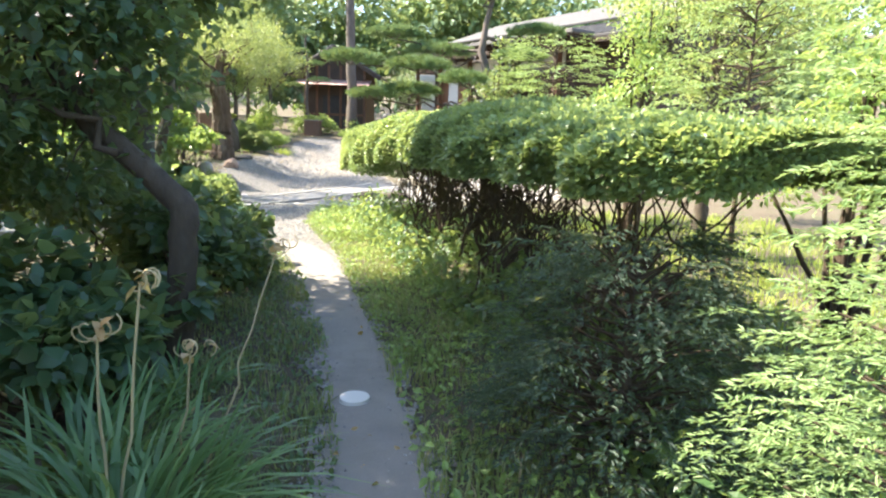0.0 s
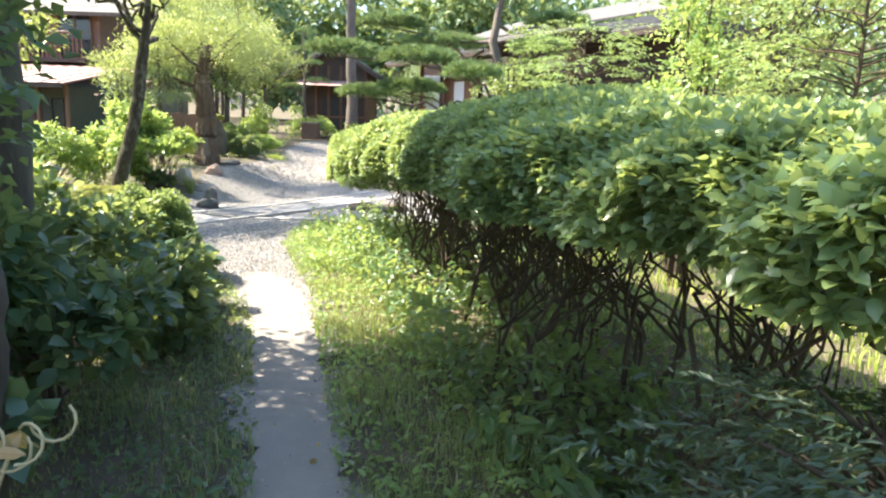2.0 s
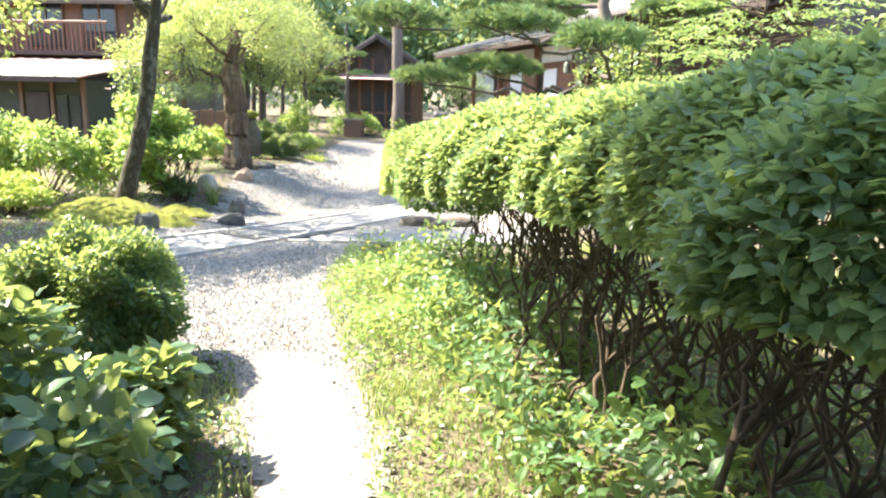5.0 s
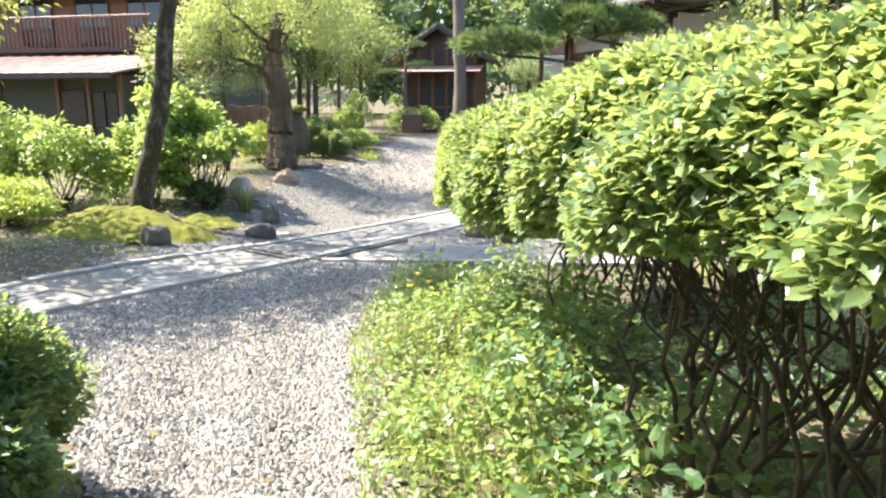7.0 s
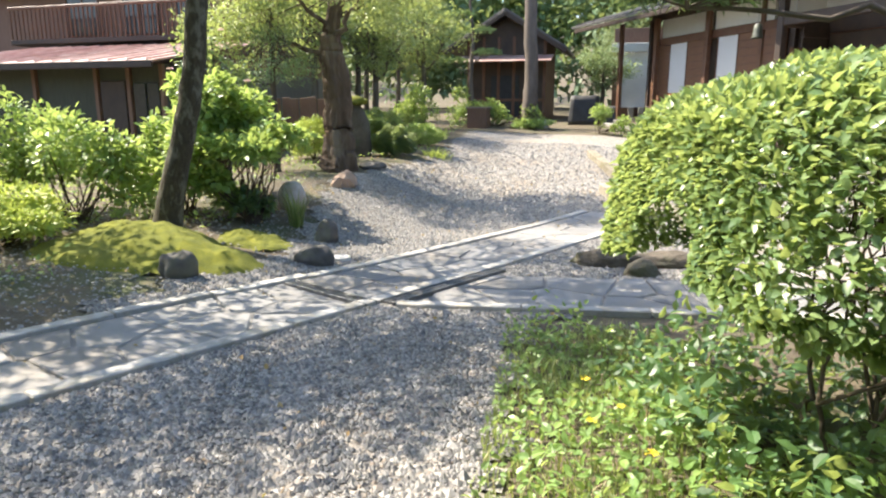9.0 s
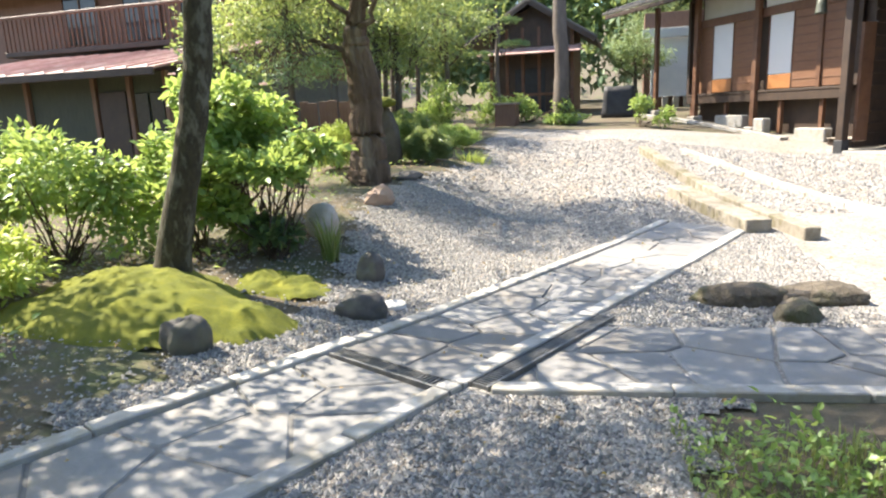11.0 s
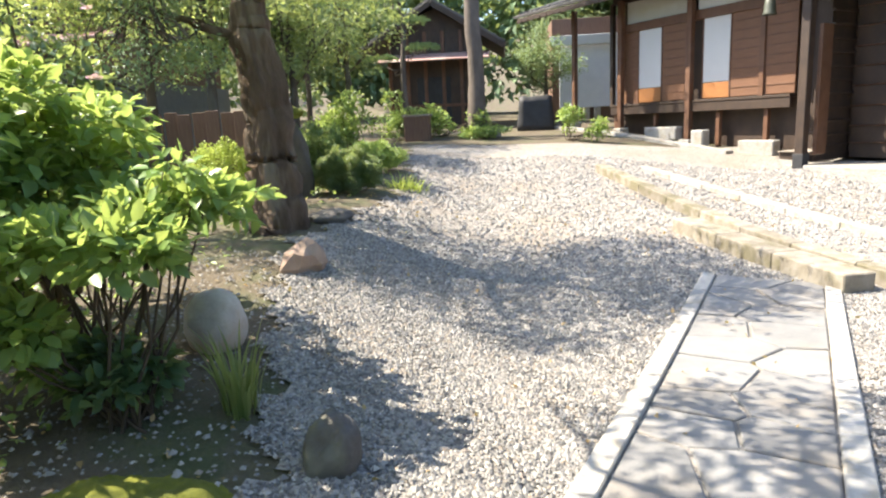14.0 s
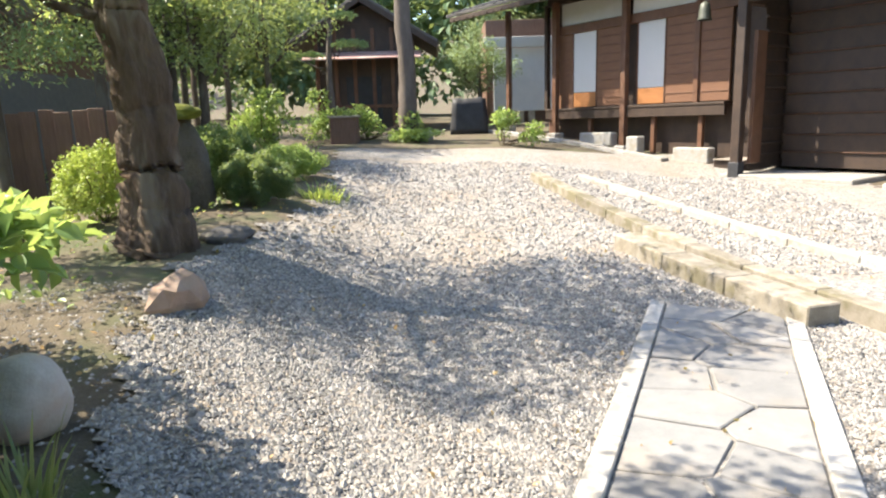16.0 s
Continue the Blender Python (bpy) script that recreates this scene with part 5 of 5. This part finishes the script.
def bell(at, r, h):
    th = thing("hanging_bell", at, "small dark bronze bell hanging under the eaves", "bell")
    prof = [(0.0, h), (0.35, h * 0.98), (0.7, h * 0.85), (0.82, h * 0.5), (0.88, h * 0.2), (1.0, 0.03), (0.98, 0.0), (0.85, 0.0)]
    bm = bmesh.new()
    rings = []
    for k, z in prof:
        rings.append([bm.verts.new((at[0] + k * r * math.cos(a), at[1] + k * r * math.sin(a), at[2] + z)) for a in np.linspace(0, 2 * math.pi, 20, endpoint=False)])
    for a, b in zip(rings, rings[1:]):
        for i in range(20):
            bm.faces.new((a[i], a[(i + 1) % 20], b[(i + 1) % 20], b[i]))
    bmesh.ops.remove_doubles(bm, verts=bm.verts, dist=1e-5)
    part("body", bm, M_BRONZE, th, "", True)
    part_np("hook", *tubes([[(at[0], at[1], at[2] + h, 0.008), (at[0], at[1], at[2] + h + 0.6, 0.008)]], 6), M_IRON, th)


bp = tp(0.3, 0.9, 3.25).translation
bell((bp.x, bp.y, 3.72), 0.15, 0.4)


# ---- far buildings ----
def wall_box(name, x0, x1, y0, y1, z0, z1, mat, parent, label="", bev=0.01):
    return box_part(name, pose((x0 + x1) / 2, (y0 + y1) / 2, (z0 + z1) / 2), x1 - x0, y1 - y0, z1 - z0, mat, parent, label, bev)


def slab(name, c, sx, sy, sz, rx, ry, rz, mat, parent, label=""):
    return box_part(name, pose(*c, rx, ry, rz), sx, sy, sz, mat, parent, label, 0.01)


def gable_house(x0, x1, y0, y1, zb, ze, zp, label):
    th = thing("timber_house", ((x0 + x1) / 2, (y0 + y1) / 2, zb), label, "house")
    xm, hw = (x0 + x1) / 2, (x1 - x0) / 2
    bm = bmesh.new()
    pro = [(x0, zb - 0.3), (x1, zb - 0.3), (x1, ze), (xm, zp - 0.25), (x0, ze)]
    a = [bm.verts.new((x, y0, z)) for x, z in pro]
    b = [bm.verts.new((x, y1, z)) for x, z in pro]
    bm.faces.new(a)
    bm.faces.new(b[::-1])
    for i in range(5):
        bm.faces.new((a[i], b[i], b[(i + 1) % 5], a[(i + 1) % 5]))
    bmesh.ops.recalc_face_normals(bm, faces=bm.faces)
    part("wall", bm, M_WOODD, th, "dark board walls")
    ov = 1.0
    ang = math.degrees(math.atan2(zp - ze, hw))
    ln = math.hypot(hw + ov, (zp - ze) * (hw + ov) / hw)
    for sg in (-1, 1):
        slab("roof", (xm + sg * (hw + ov) / 2, (y0 + y1) / 2, zp - (zp - ze) * (hw + ov) / hw / 2), ln, y1 - y0 + 1.4, 0.12, 0, sg * ang, 0, M_ROOF, th, "dark gable roof")
        slab("barge_board", (xm + sg * (hw + ov) / 2, y0 - 0.7, zp - 0.14 - (zp - ze) * (hw + ov) / hw / 2), ln, 0.05, 0.2, 0, sg * ang, 0, M_WOODD, th)
    slab("canopy", (xm, y0 - 0.55, ze - 1.0), x1 - x0 + 0.8, 1.2, 0.05, 16, 0, 0, M_ROOFR, th, "faded red metal canopy")
    for x in np.linspace(x0, x1, 6):
        wall_box("post", x - 0.07, x + 0.07, y0 - 0.06, y0 + 0.02, zb, ze, M_WOODR, th)
    wall_box("door", xm - 0.7, xm + 0.6, y0 - 0.04, y0 + 0.01, zb, zb + 1.9, M_BLACK, th, "dark doorway")
    wall_box("sill_beam", x0, x1, y0 - 0.07, y0 + 0.01, zb + 0.75, zb + 0.87, M_WOODR, th)
    return th


gable_house(-8.85, -5.35, 38.8, 43.5, 1.5, 5.12, 6.2, "dark timber house with gable roof and faded red canopy")


def planter_box():
    x, y = -7.1, 32.9
    z = gz(x, y)
    th = thing("well_box", (x, y, z), "square dark brown box with a lid at the court's end", "box")
    wall_box("body", x - 0.37, x + 0.37, y - 0.37, y + 0.37, z - 0.03, z + 0.7, M_SHEDB, th)
    wall_box("lid", x - 0.42, x + 0.42, y - 0.42, y + 0.42, z + 0.7, z + 0.76, M_WOODG, th, "grey board lid")


planter_box()
white_wall = thing("white_outbuilding", (-0.9, 41, 1.5), "pale outbuilding wall with white sheeting behind the hall", "outbuilding")
wall_box("sheeting", -2.1, 1.6, 41.0, 41.1, 2.0, 4.5, M_SHEET, white_wall, "white sheeting")
wall_box("fascia", -2.5, 1.6, 40.7, 40.85, 4.5, 4.9, M_PLASTER, white_wall)
wall_box("upper_wall", -2.4, 1.6, 41.12, 45, 1.3, 5.6, M_SHEDB, white_wall)
for x in (-1.6, -1.15, -0.7):
    wall_box("base_block", x, x + 0.25, 40.75, 40.98, 1.3, 2.0, M_GRANITE, white_wall)


def covered_heap(x, y, sx, sy, h, label):
    bm = bmesh.new()
    bmesh.ops.create_cube(bm, size=1)
    bmesh.ops.subdivide_edges(bm, edges=bm.edges[:], cuts=5, use_grid_fill=True)
    for v in bm.verts:
        k = 1 - 0.18 * (v.co.z + 0.5)
        n = noise.noise(v.co * 3.1) * 0.08
        v.co = Vector((v.co.x * sx * (k + n), v.co.y * sy * (k + n), (v.co.z + 0.5) * h * (1 + n)))
    ob = part("tarpaulin_mound", bm, M_BLACK, None, "", True)
    ob.matrix_basis = pose(x, y, gz(x, y) - 0.03)
    tagged(ob, label, "heap")


covered_heap(-3.35, 36.2, 1.3, 0.9, 1.15, "dark tarpaulin-covered heap beside the house")
covered_heap(-2.2, 36.0, 0.55, 0.5, 0.75, "small dark covered box near the house")
rock("white_block", (-4.75, 34.0), (0.4, 0.35, 0.5), 14, M_GRANITE, "pale stone block at the pine's foot", "stone", rough=0.04, sub=2)

# shed with the faded red roof
shed = thing("garden_shed", (-12.5, 20, 0.2), "dark green board shed with faded red metal roof", "shed")
wall_box("wall", -16, -9.75, 18.75, 22, 0, 2.45, M_SHEDG, shed)
slab("roof", (-12.9, 20.0, 2.83), 6.9, 4.0, 0.05, 11, 0, 0, M_ROOFR, shed, "faded pinkish red metal roof")
for i in range(15):
    slab("roof_seam", (-16.2 + i * 0.47, 20.0, 2.87), 0.03, 4.0, 0.04, 11, 0, 0, M_ROOFR, shed)
wall_box("fascia", -16.3, -9.5, 18.03, 18.08, 2.32, 2.47, M_WOODD, shed)
for x in (-9.8, -10.65, -11.5, -13.2):
    wall_box("post", x - 0.05, x + 0.05, 18.66, 18.76, 0, 2.45, M_SHEDB, shed)
wall_box("door", -11.4, -10.75, 18.68, 18.74, 0.1, 2.1, M_WOODD, shed, "dark shed door")
for x in (-10.55, -10.2):
    wall_box("pane", x, x + 0.3, 18.7, 18.745, 1.2, 2.05, M_GLASS, shed, "dark window pane")

shed.location += Vector((-1.6, 2.0, 0.2))

house = thing("neighbour_house", (-14, 27, 0.5), "two-storey brown timber house with balcony and grey base", "house")
wall_box("lower_wall", -22, -12.6, 25, 32, -0.3, 2.9, M_MORTAR, house, "grey lower wall")
wall_box("upper_wall", -22, -12.8, 25.2, 32, 2.9, 5.6, M_SHEDB, house, "brown boarded upper storey")
slab("roof", (-17.2, 27, 6.3), 12.0, 5.2, 0.14, 24, 0, 0, M_ROOF, house, "dark roof")
wall_box("balcony_floor", -19, -12.7, 24.0, 25.2, 3.55, 3.68, M_WOODD, house)
wall_box("balcony_rail", -19, -12.7, 24.0, 24.06, 4.5, 4.58, M_WOODR, house)
for i in range(42):
    x = -18.95 + i * 0.15
    wall_box("baluster", x - 0.018, x + 0.018, 24.01, 24.05, 3.68, 4.5, M_WOODR, house, bev=0)
for x in (-18, -16, -14.2):
    w = wall_box("window", x, x + 1.1, 25.14, 25.2, 3.9, 5.4, M_GLASS, house, "dark glass window")
    for k in (x - 0.04, x + 0.53, x + 1.1):
        wall_box("window_frame", k, k + 0.05, 25.11, 25.15, 3.85, 5.45, M_WOODR, w)
fence = thing("board_fence", (-10, 23.2, 0.6), "weathered brown board fence behind the garden", "fence")
for i in range(11):
    x = -11.2 + i * 0.24
    wall_box("board", x, x + 0.22, 23.2 + 0.05 * (i % 2), 23.23 + 0.05 * (i % 2), gz(x, 23.2) - 0.05, gz(x, 23.2) + 1.25 + 0.02 * (i % 3), M_SHEDB, fence, bev=0.004)

# ---- mid and far trees ----
tree("tall_pine", (-5.3, 33.9), [(0, 0, 0.4, 0.3), (0.0, 0, 2.0, 0.25), (-0.1, 0, 5.0, 0.23), (-0.15, 0, 9.0, 0.18)],
     [(-0.1, 0, 7.5, -2, 0, 8.4, 0.08), (-0.1, 0, 8, 2, 0.5, 9, 0.08)],
     [(-1.8, 0, 8.6, 1.6, 1.5, 0.5), (1.8, 0.5, 9.2, 1.6, 1.5, 0.5), (0, 0, 10.2, 1.8, 1.6, 0.7)], 5000, 0.2, M_PINE, M_BARKP, "tall straight pine with bare grey-brown trunk", 111, 0.2, category="pine tree")
pine("garden_pine", (-7.5, 33.4), [(0, 0, 0.8, 0.1), (-0.05, 0, 2.0, 0.085), (0.05, 0, 3.2, 0.07), (-0.1, 0, 4.6, 0.04)],
     [(0.6, 0, 2.7, 0.6, 0.5, 0.2), (-0.7, 0, 2.4, 0.6, 0.5, 0.2), (0.3, 0, 3.5, 0.6, 0.5, 0.2), (-0.5, 0, 4.1, 0.7, 0.5, 0.2), (0, 0, 4.9, 0.6, 0.5, 0.25)], "slim cloud-pruned pine beside the brown box", 82, 120)
shrub("leafy_shrub", (-6.6, 33.8), [(0, 0, 0.6, 0.8, 0.6, 0.6), (-1.2, -0.5, 0.6, 0.9, 0.6, 0.7), (1.2, 0.2, 0.4, 0.6, 0.5, 0.4)], 2600, 0.13, M_SHRUB, "light green shrubs round the brown box", seed=121, full=False)
shrub("leafy_shrub", (-5.0, 33.2), [(0, 0, 0.2, 1.0, 0.4, 0.22)], 900, 0.12, M_SHRUB, "low green plants at the court's far edge", seed=122, full=False)
shrub("leafy_shrub", (-2.6, 31.9), [(0, 0, 0.5, 0.4, 0.4, 0.5), (0.7, -0.4, 0.3, 0.4, 0.4, 0.35)], 1100, 0.11, M_SHRUB, "green climbing plant at the hall's far corner", seed=123, full=False)
shrub("leafy_shrub", (-8.6, 30.0), [(0, 0, 0.9, 0.9, 0.9, 0.9)], 2200, 0.12, M_SHRUB, "bright leafy shrub at the court's edge", seed=124, full=False)
shrub("leafy_shrub", (-8.8, 26.6), [(0, 0, 0.5, 0.8, 0.8, 0.5)], 1800, 0.1, M_BUSHD, "dark shrub behind the round bushes", seed=125, full=False)
# those at (-10.3, 12.7) and (-8.9, 13.2) are added to shade the moss
for i, (x, y, h, s, m) in enumerate(((-9.2, 27.5, 4.2, 1.3, M_TREE), (-11.5, 32.5, 6.0, 1.9, M_FAR), (-1.8, 44, 4.5, 1.8, M_FAR), (-9.8, 24.6, 4.4, 1.1, M_TREE), (-2.8, 39.5, 3.0, 1.2, M_FAR), (5.5, 14, 5.5, 1.8, M_TREE), (6.0, 8.0, 5.5, 1.8, M_FAR), (-8.4, 10.2, 4.6, 1.5, M_TREE), (-9.5, 5.5, 5.5, 2.0, M_DEEP), (-7.2, 2.0, 5.5, 1.9, M_DEEP), (-10.3, 12.7, 4.8, 1.5, M_TREE), (-8.9, 13.2, 4.4, 1.3, M_TREE), (-8.9, 31.5, 4.8, 1.5, M_TREE), (-10.4, 29.0, 5.6, 1.8, M_FAR), (-11.4, 36.0, 5.5, 1.8, M_FAR), (-12.5, 36.0, 7.0, 2.2, M_FAR),  (4.5, 11.5, 5.0, 1.6, M_TREE))):
    tree("garden_tree", (x, y), [(0, 0, 0.4, 0.11), (0.05, 0, h * 0.35, 0.09), (0.0, 0.1, h * 0.8, 0.05)],
         [(0, 0, h * 0.4, s * 0.7, 0.2, h * 0.7, 0.04), (0, 0, h * 0.45, -s * 0.7, 0.2, h * 0.75, 0.04), (0, 0, h * 0.5, 0.1, -s * 0.7, h * 0.8, 0.04)],
         [(s * 0.5, 0, h * 0.72, s * 0.8, s * 0.8, s * 0.5), (-s * 0.5, 0.2, h * 0.8, s * 0.8, s * 0.8, s * 0.5), (0, -s * 0.4, h * 0.9, s * 0.8, s * 0.8, s * 0.5), (0, 0.1, h * 0.55, s * 0.7, s * 0.7, s * 0.4)],
         4200, 0.11, m, M_BARK, "leafy green garden tree with slender trunk", 130 + i, 0.55)


def woods(seed):
    """Wooded slopes all round, as joined leaf clumps."""
    rng = np.random.default_rng(seed)
    out = []
    for i in range(165):
        a = rng.uniform(0, 6.28)
        r = rng.uniform(46, 95)
        x, y = -4 + r * math.cos(a), 12 + r * math.sin(a)
        h = rng.uniform(7, 13)
        z = gz(x, y) + float(hill(np.array(x), np.array(y)))
        if i >= 120:
            a, r, h = rng.uniform(0.9, 2.5), rng.uniform(40, 52), rng.uniform(9, 15)
            x, y = -4 + r * math.cos(a), 12 + r * math.sin(a)
            z = gz(x, y)
        for k in range(4):
            c = np.array([x + rng.normal(0, 1.8), y + rng.normal(0, 1.8), z + h * rng.uniform(0.25, 0.95)])
            p, d = on_blob(230, c, (3.4, 3.4, 2.6), rng, 0.55, -0.8)
            out.append(leaves(p, d, 0.75, rng, 0.6, full=False))
    ob = part_np("far_woods", *join(*out), M_FAR)
    tagged(ob, "dense green woods on the slopes around the temple", "woods", kind="stuff")


woods(141)


# ---- grass, weeds, gravel chips, fallen leaves ----
def sward(name, n, area, h, width, mat, seed, label, kind="stuff"):
    rng = np.random.default_rng(seed)
    x0, x1, y0, y1, test = area
    x, y = rng.uniform(x0, x1, n * 5), rng.uniform(y0, y1, n * 5)
    ok = test(x, y)
    x, y = x[ok][:n], y[ok][:n]
    m = len(x)
    pat = 0.6 + 0.55 * np.sin(x * 5.1 + 1.3 * y) * np.sin(y * 4.3 - x)
    a = rng.uniform(0, 6.28, m)
    L = h * rng.uniform(0.4, 1.2, m) * np.clip(pat, 0.3, 1.2)
    ln = rng.uniform(0.1, 0.8, m)
    z = G(x, y)
    w = width * rng.uniform(0.6, 1.3, m) / 2
    sx, sy = -np.sin(a) * w, np.cos(a) * w
    b = np.stack([x, y, z], -1)
    s = np.stack([sx, sy, 0 * sx], -1)
    mid = b + np.stack([np.cos(a) * ln * L * 0.3, np.sin(a) * ln * L * 0.3, L * 0.6], -1)
    tip = b + np.stack([np.cos(a) * ln * L, np.sin(a) * ln * L, L * (1 - 0.3 * ln)], -1)
    v = np.stack([b - s, b + s, mid + s * 0.8, mid - s * 0.8, tip], 1).reshape(-1, 3)
    f = (np.array([[0, 1, 2], [0, 2, 3], [3, 2, 4]])[None] + 5 * np.arange(m)[:, None, None]).reshape(-1, 3)
    tagged(part_np(name, v, f, mat), label, "grass", kind=kind)


def weeds(name, n, area, size, h, mat, seed, label):
    rng = np.random.default_rng(seed)
    x0, x1, y0, y1, test = area
    x, y = rng.uniform(x0, x1, n * 5), rng.uniform(y0, y1, n * 5)
    ok = test(x, y)
    x, y = x[ok][:n], y[ok][:n]
    hh = h * np.clip(0.55 + 0.6 * np.sin(x * 3.7 + y) * np.sin(y * 2.9 - 2 * x), 0.15, 1.2)
    p = np.stack([x, y, G(x, y) + hh * rng.random(len(x))], -1)
    d = unit(np.concatenate([rng.normal(0, 1, (len(x), 2)), rng.uniform(0, 0.8, (len(x), 1))], 1))
    tagged(part_np(name, *leaves(p, d, size, rng, 0.6, full=True), mat), label, "weeds", kind="stuff")


def verge_l(x, y):
    c = np.interp(y, PY, PX)
    return (x < c - np.interp(y, PY, PW) + 0.05) & (x > c - 1.25) & ~((y > 8.6) & (x > bed_edge(y)))


def hedge_line(y):
    return np.interp(y, [-2, 3, 9.6, 12.6], [2.2, 1.1, -0.9, -1.6])


def verge_r(x, y):
    c = np.where(y < 8.6, np.interp(y, PY, PX) + np.interp(y, PY, PW) - 0.05, right_edge(y) - 0.12)
    return (x > c) & (x < hedge_line(y) + 0.5)


sward("verge_grass", 9000, (-3.2, 0.4, -0.5, 9, verge_l), 0.12, 0.008, M_GRASS, 151, "short green verge grass beside the path")
sward("verge_grass", 20000, (-2.7, 2.2, -0.5, 13.3, lambda x, y: verge_r(x, y) & (x < hedge_line(y))), 0.14, 0.008, M_GRASS, 152, "green verge grass below the hedge")
weeds("verge_weeds", 4000, (-3.2, 0.4, -0.5, 9, verge_l), 0.045, 0.12, M_DEEP, 153, "low leafy weeds beside the path")
weeds("verge_weeds", 7000, (-2.7, 2.2, -0.5, 13.3, lambda x, y: verge_r(x, y) & (x < hedge_line(y) - 0.15)), 0.045, 0.2, M_SHRUB, 154, "leafy weeds below the hedge")
# deep leaf colour here paints in the hedge's shade on the undergrowth
weeds("hedge_foot_weeds", 9000, (-2.2, 3.0, 1, 13, lambda x, y: (x > hedge_line(y) - 0.2) & (x < hedge_line(y) + 2.4)), 0.07, 0.36, M_DEEP, 155, "leafy undergrowth at the hedge's foot, coloured dark for shade")
sward("lawn_behind", 16000, (0.5, 6.5, 2, 14, lambda x, y: x > hedge_line(y) + 1.6), 0.2, 0.012, M_GRASSY, 156, "sunlit grass behind the hedge")
# dark bush leaf colour imitates shade between the hedge stems
weeds("hedge_shade_weeds", 5200, (-2.4, 2.6, 2, 12.6, lambda x, y: (x > hedge_line(y) - 0.35) & (x < hedge_line(y) + 0.9)), 0.085, 0.55, M_BUSHD, 162, "taller leafy weeds among the hedge stems, coloured dark for shade")
weeds("bed_weeds", 3000, (-12, -5.6, 10, 18.3, lambda x, y: (x < bed_edge(y) - 0.9) & ~((np.abs(y - 14.3) < 1.0) & (x > -8))), 0.07, 0.25, M_SHRUB, 157, "leafy weeds in the garden bed")
weeds("garden_weeds", 3500, (-14, -6.6, 18.5, 32, lambda x, y: x < bed_edge(y) - 0.5), 0.08, 0.14, M_SHRUB, 158, "low plants in the garden bed")
weeds("tall_weeds", 2600, (-2.7, -0.6, 8.7, 13.0, lambda x, y: verge_r(x, y) & (x > right_edge(y) + 0.05)), 0.055, 0.34, M_SHRUB, 161, "tall leafy weeds between gravel and hedge")
weeds("fallen_leaves", 1500, (-9, 1, 0, 24, lambda x, y: on_gravel(x, y) | verge_l(x, y) | on_path(x, y, 0.2) | ((y > 12) & (x < -5.3))), 0.045, 0.02, M_DRYL, 159, "scattered dry fallen leaves")
for i, (x, y) in enumerate(((-1.95, 10.9), (-1.85, 11.05), (-1.75, 10.7), (-2.0, 11.3))):
    rng = np.random.default_rng(160 + i)
    a = np.arange(5) * 1.257
    c = np.array([x, y, gz(x, y) + 0.42])
    th = thing("yellow_flower", (x, y, gz(x, y)), "small yellow wildflower on a thin stem", "flower", "yellow flowers")
    part_np("petals", *leaves(np.tile(c, (5, 1)), np.stack([np.cos(a), np.sin(a), np.full(5, 0.3)], -1), 0.028, rng, 0.8, spread=0.1), M_YELLOW, th)
    part_np("stem", *tubes([wiggle((x, y, gz(x, y)), c, 0.003, 0.002, rng, 4, 0.01)], 5), M_GRASS, th)


def off_stone(x, y):
    s = (x - WA[0]) * WD[0] + (y - WA[1]) * WD[1]
    w = (x - WA[0]) * WN[0] + (y - WA[1]) * WN[1]
    q = (x - SIDE_A.x) * sd_n.x + (y - SIDE_A.y) * sd_n.y
    return on_gravel(x, y) & ~((np.abs(w) < HW + 0.15) & (s < S1)) & ~((w > HW + 0.1) & (q > -0.02) & (q < 1.27) & (s < 3))


pebbles("gravel_chips", 95000, (-7, -1, 8.6, 20.5, off_stone), 0.027, 171, "loose grey crushed stone chips on the court")
pebbles("gravel_chips", 16000, (-7, 2, 20.5, 28, off_stone), 0.05, 172, "loose grey stone chips near the hall")
pebbles("bed_litter", 7000, (-9, -5.2, 11, 19, lambda x, y: (x < bed_edge(y) + 0.1)), 0.026, 174, "small stones and clods on the bed")
pebbles("path_grit", 12000, (-3, 0.5, 0, 9, lambda x, y: on_path(x, y, 0.1)), 0.016, 173, "fine grit on the trodden path")
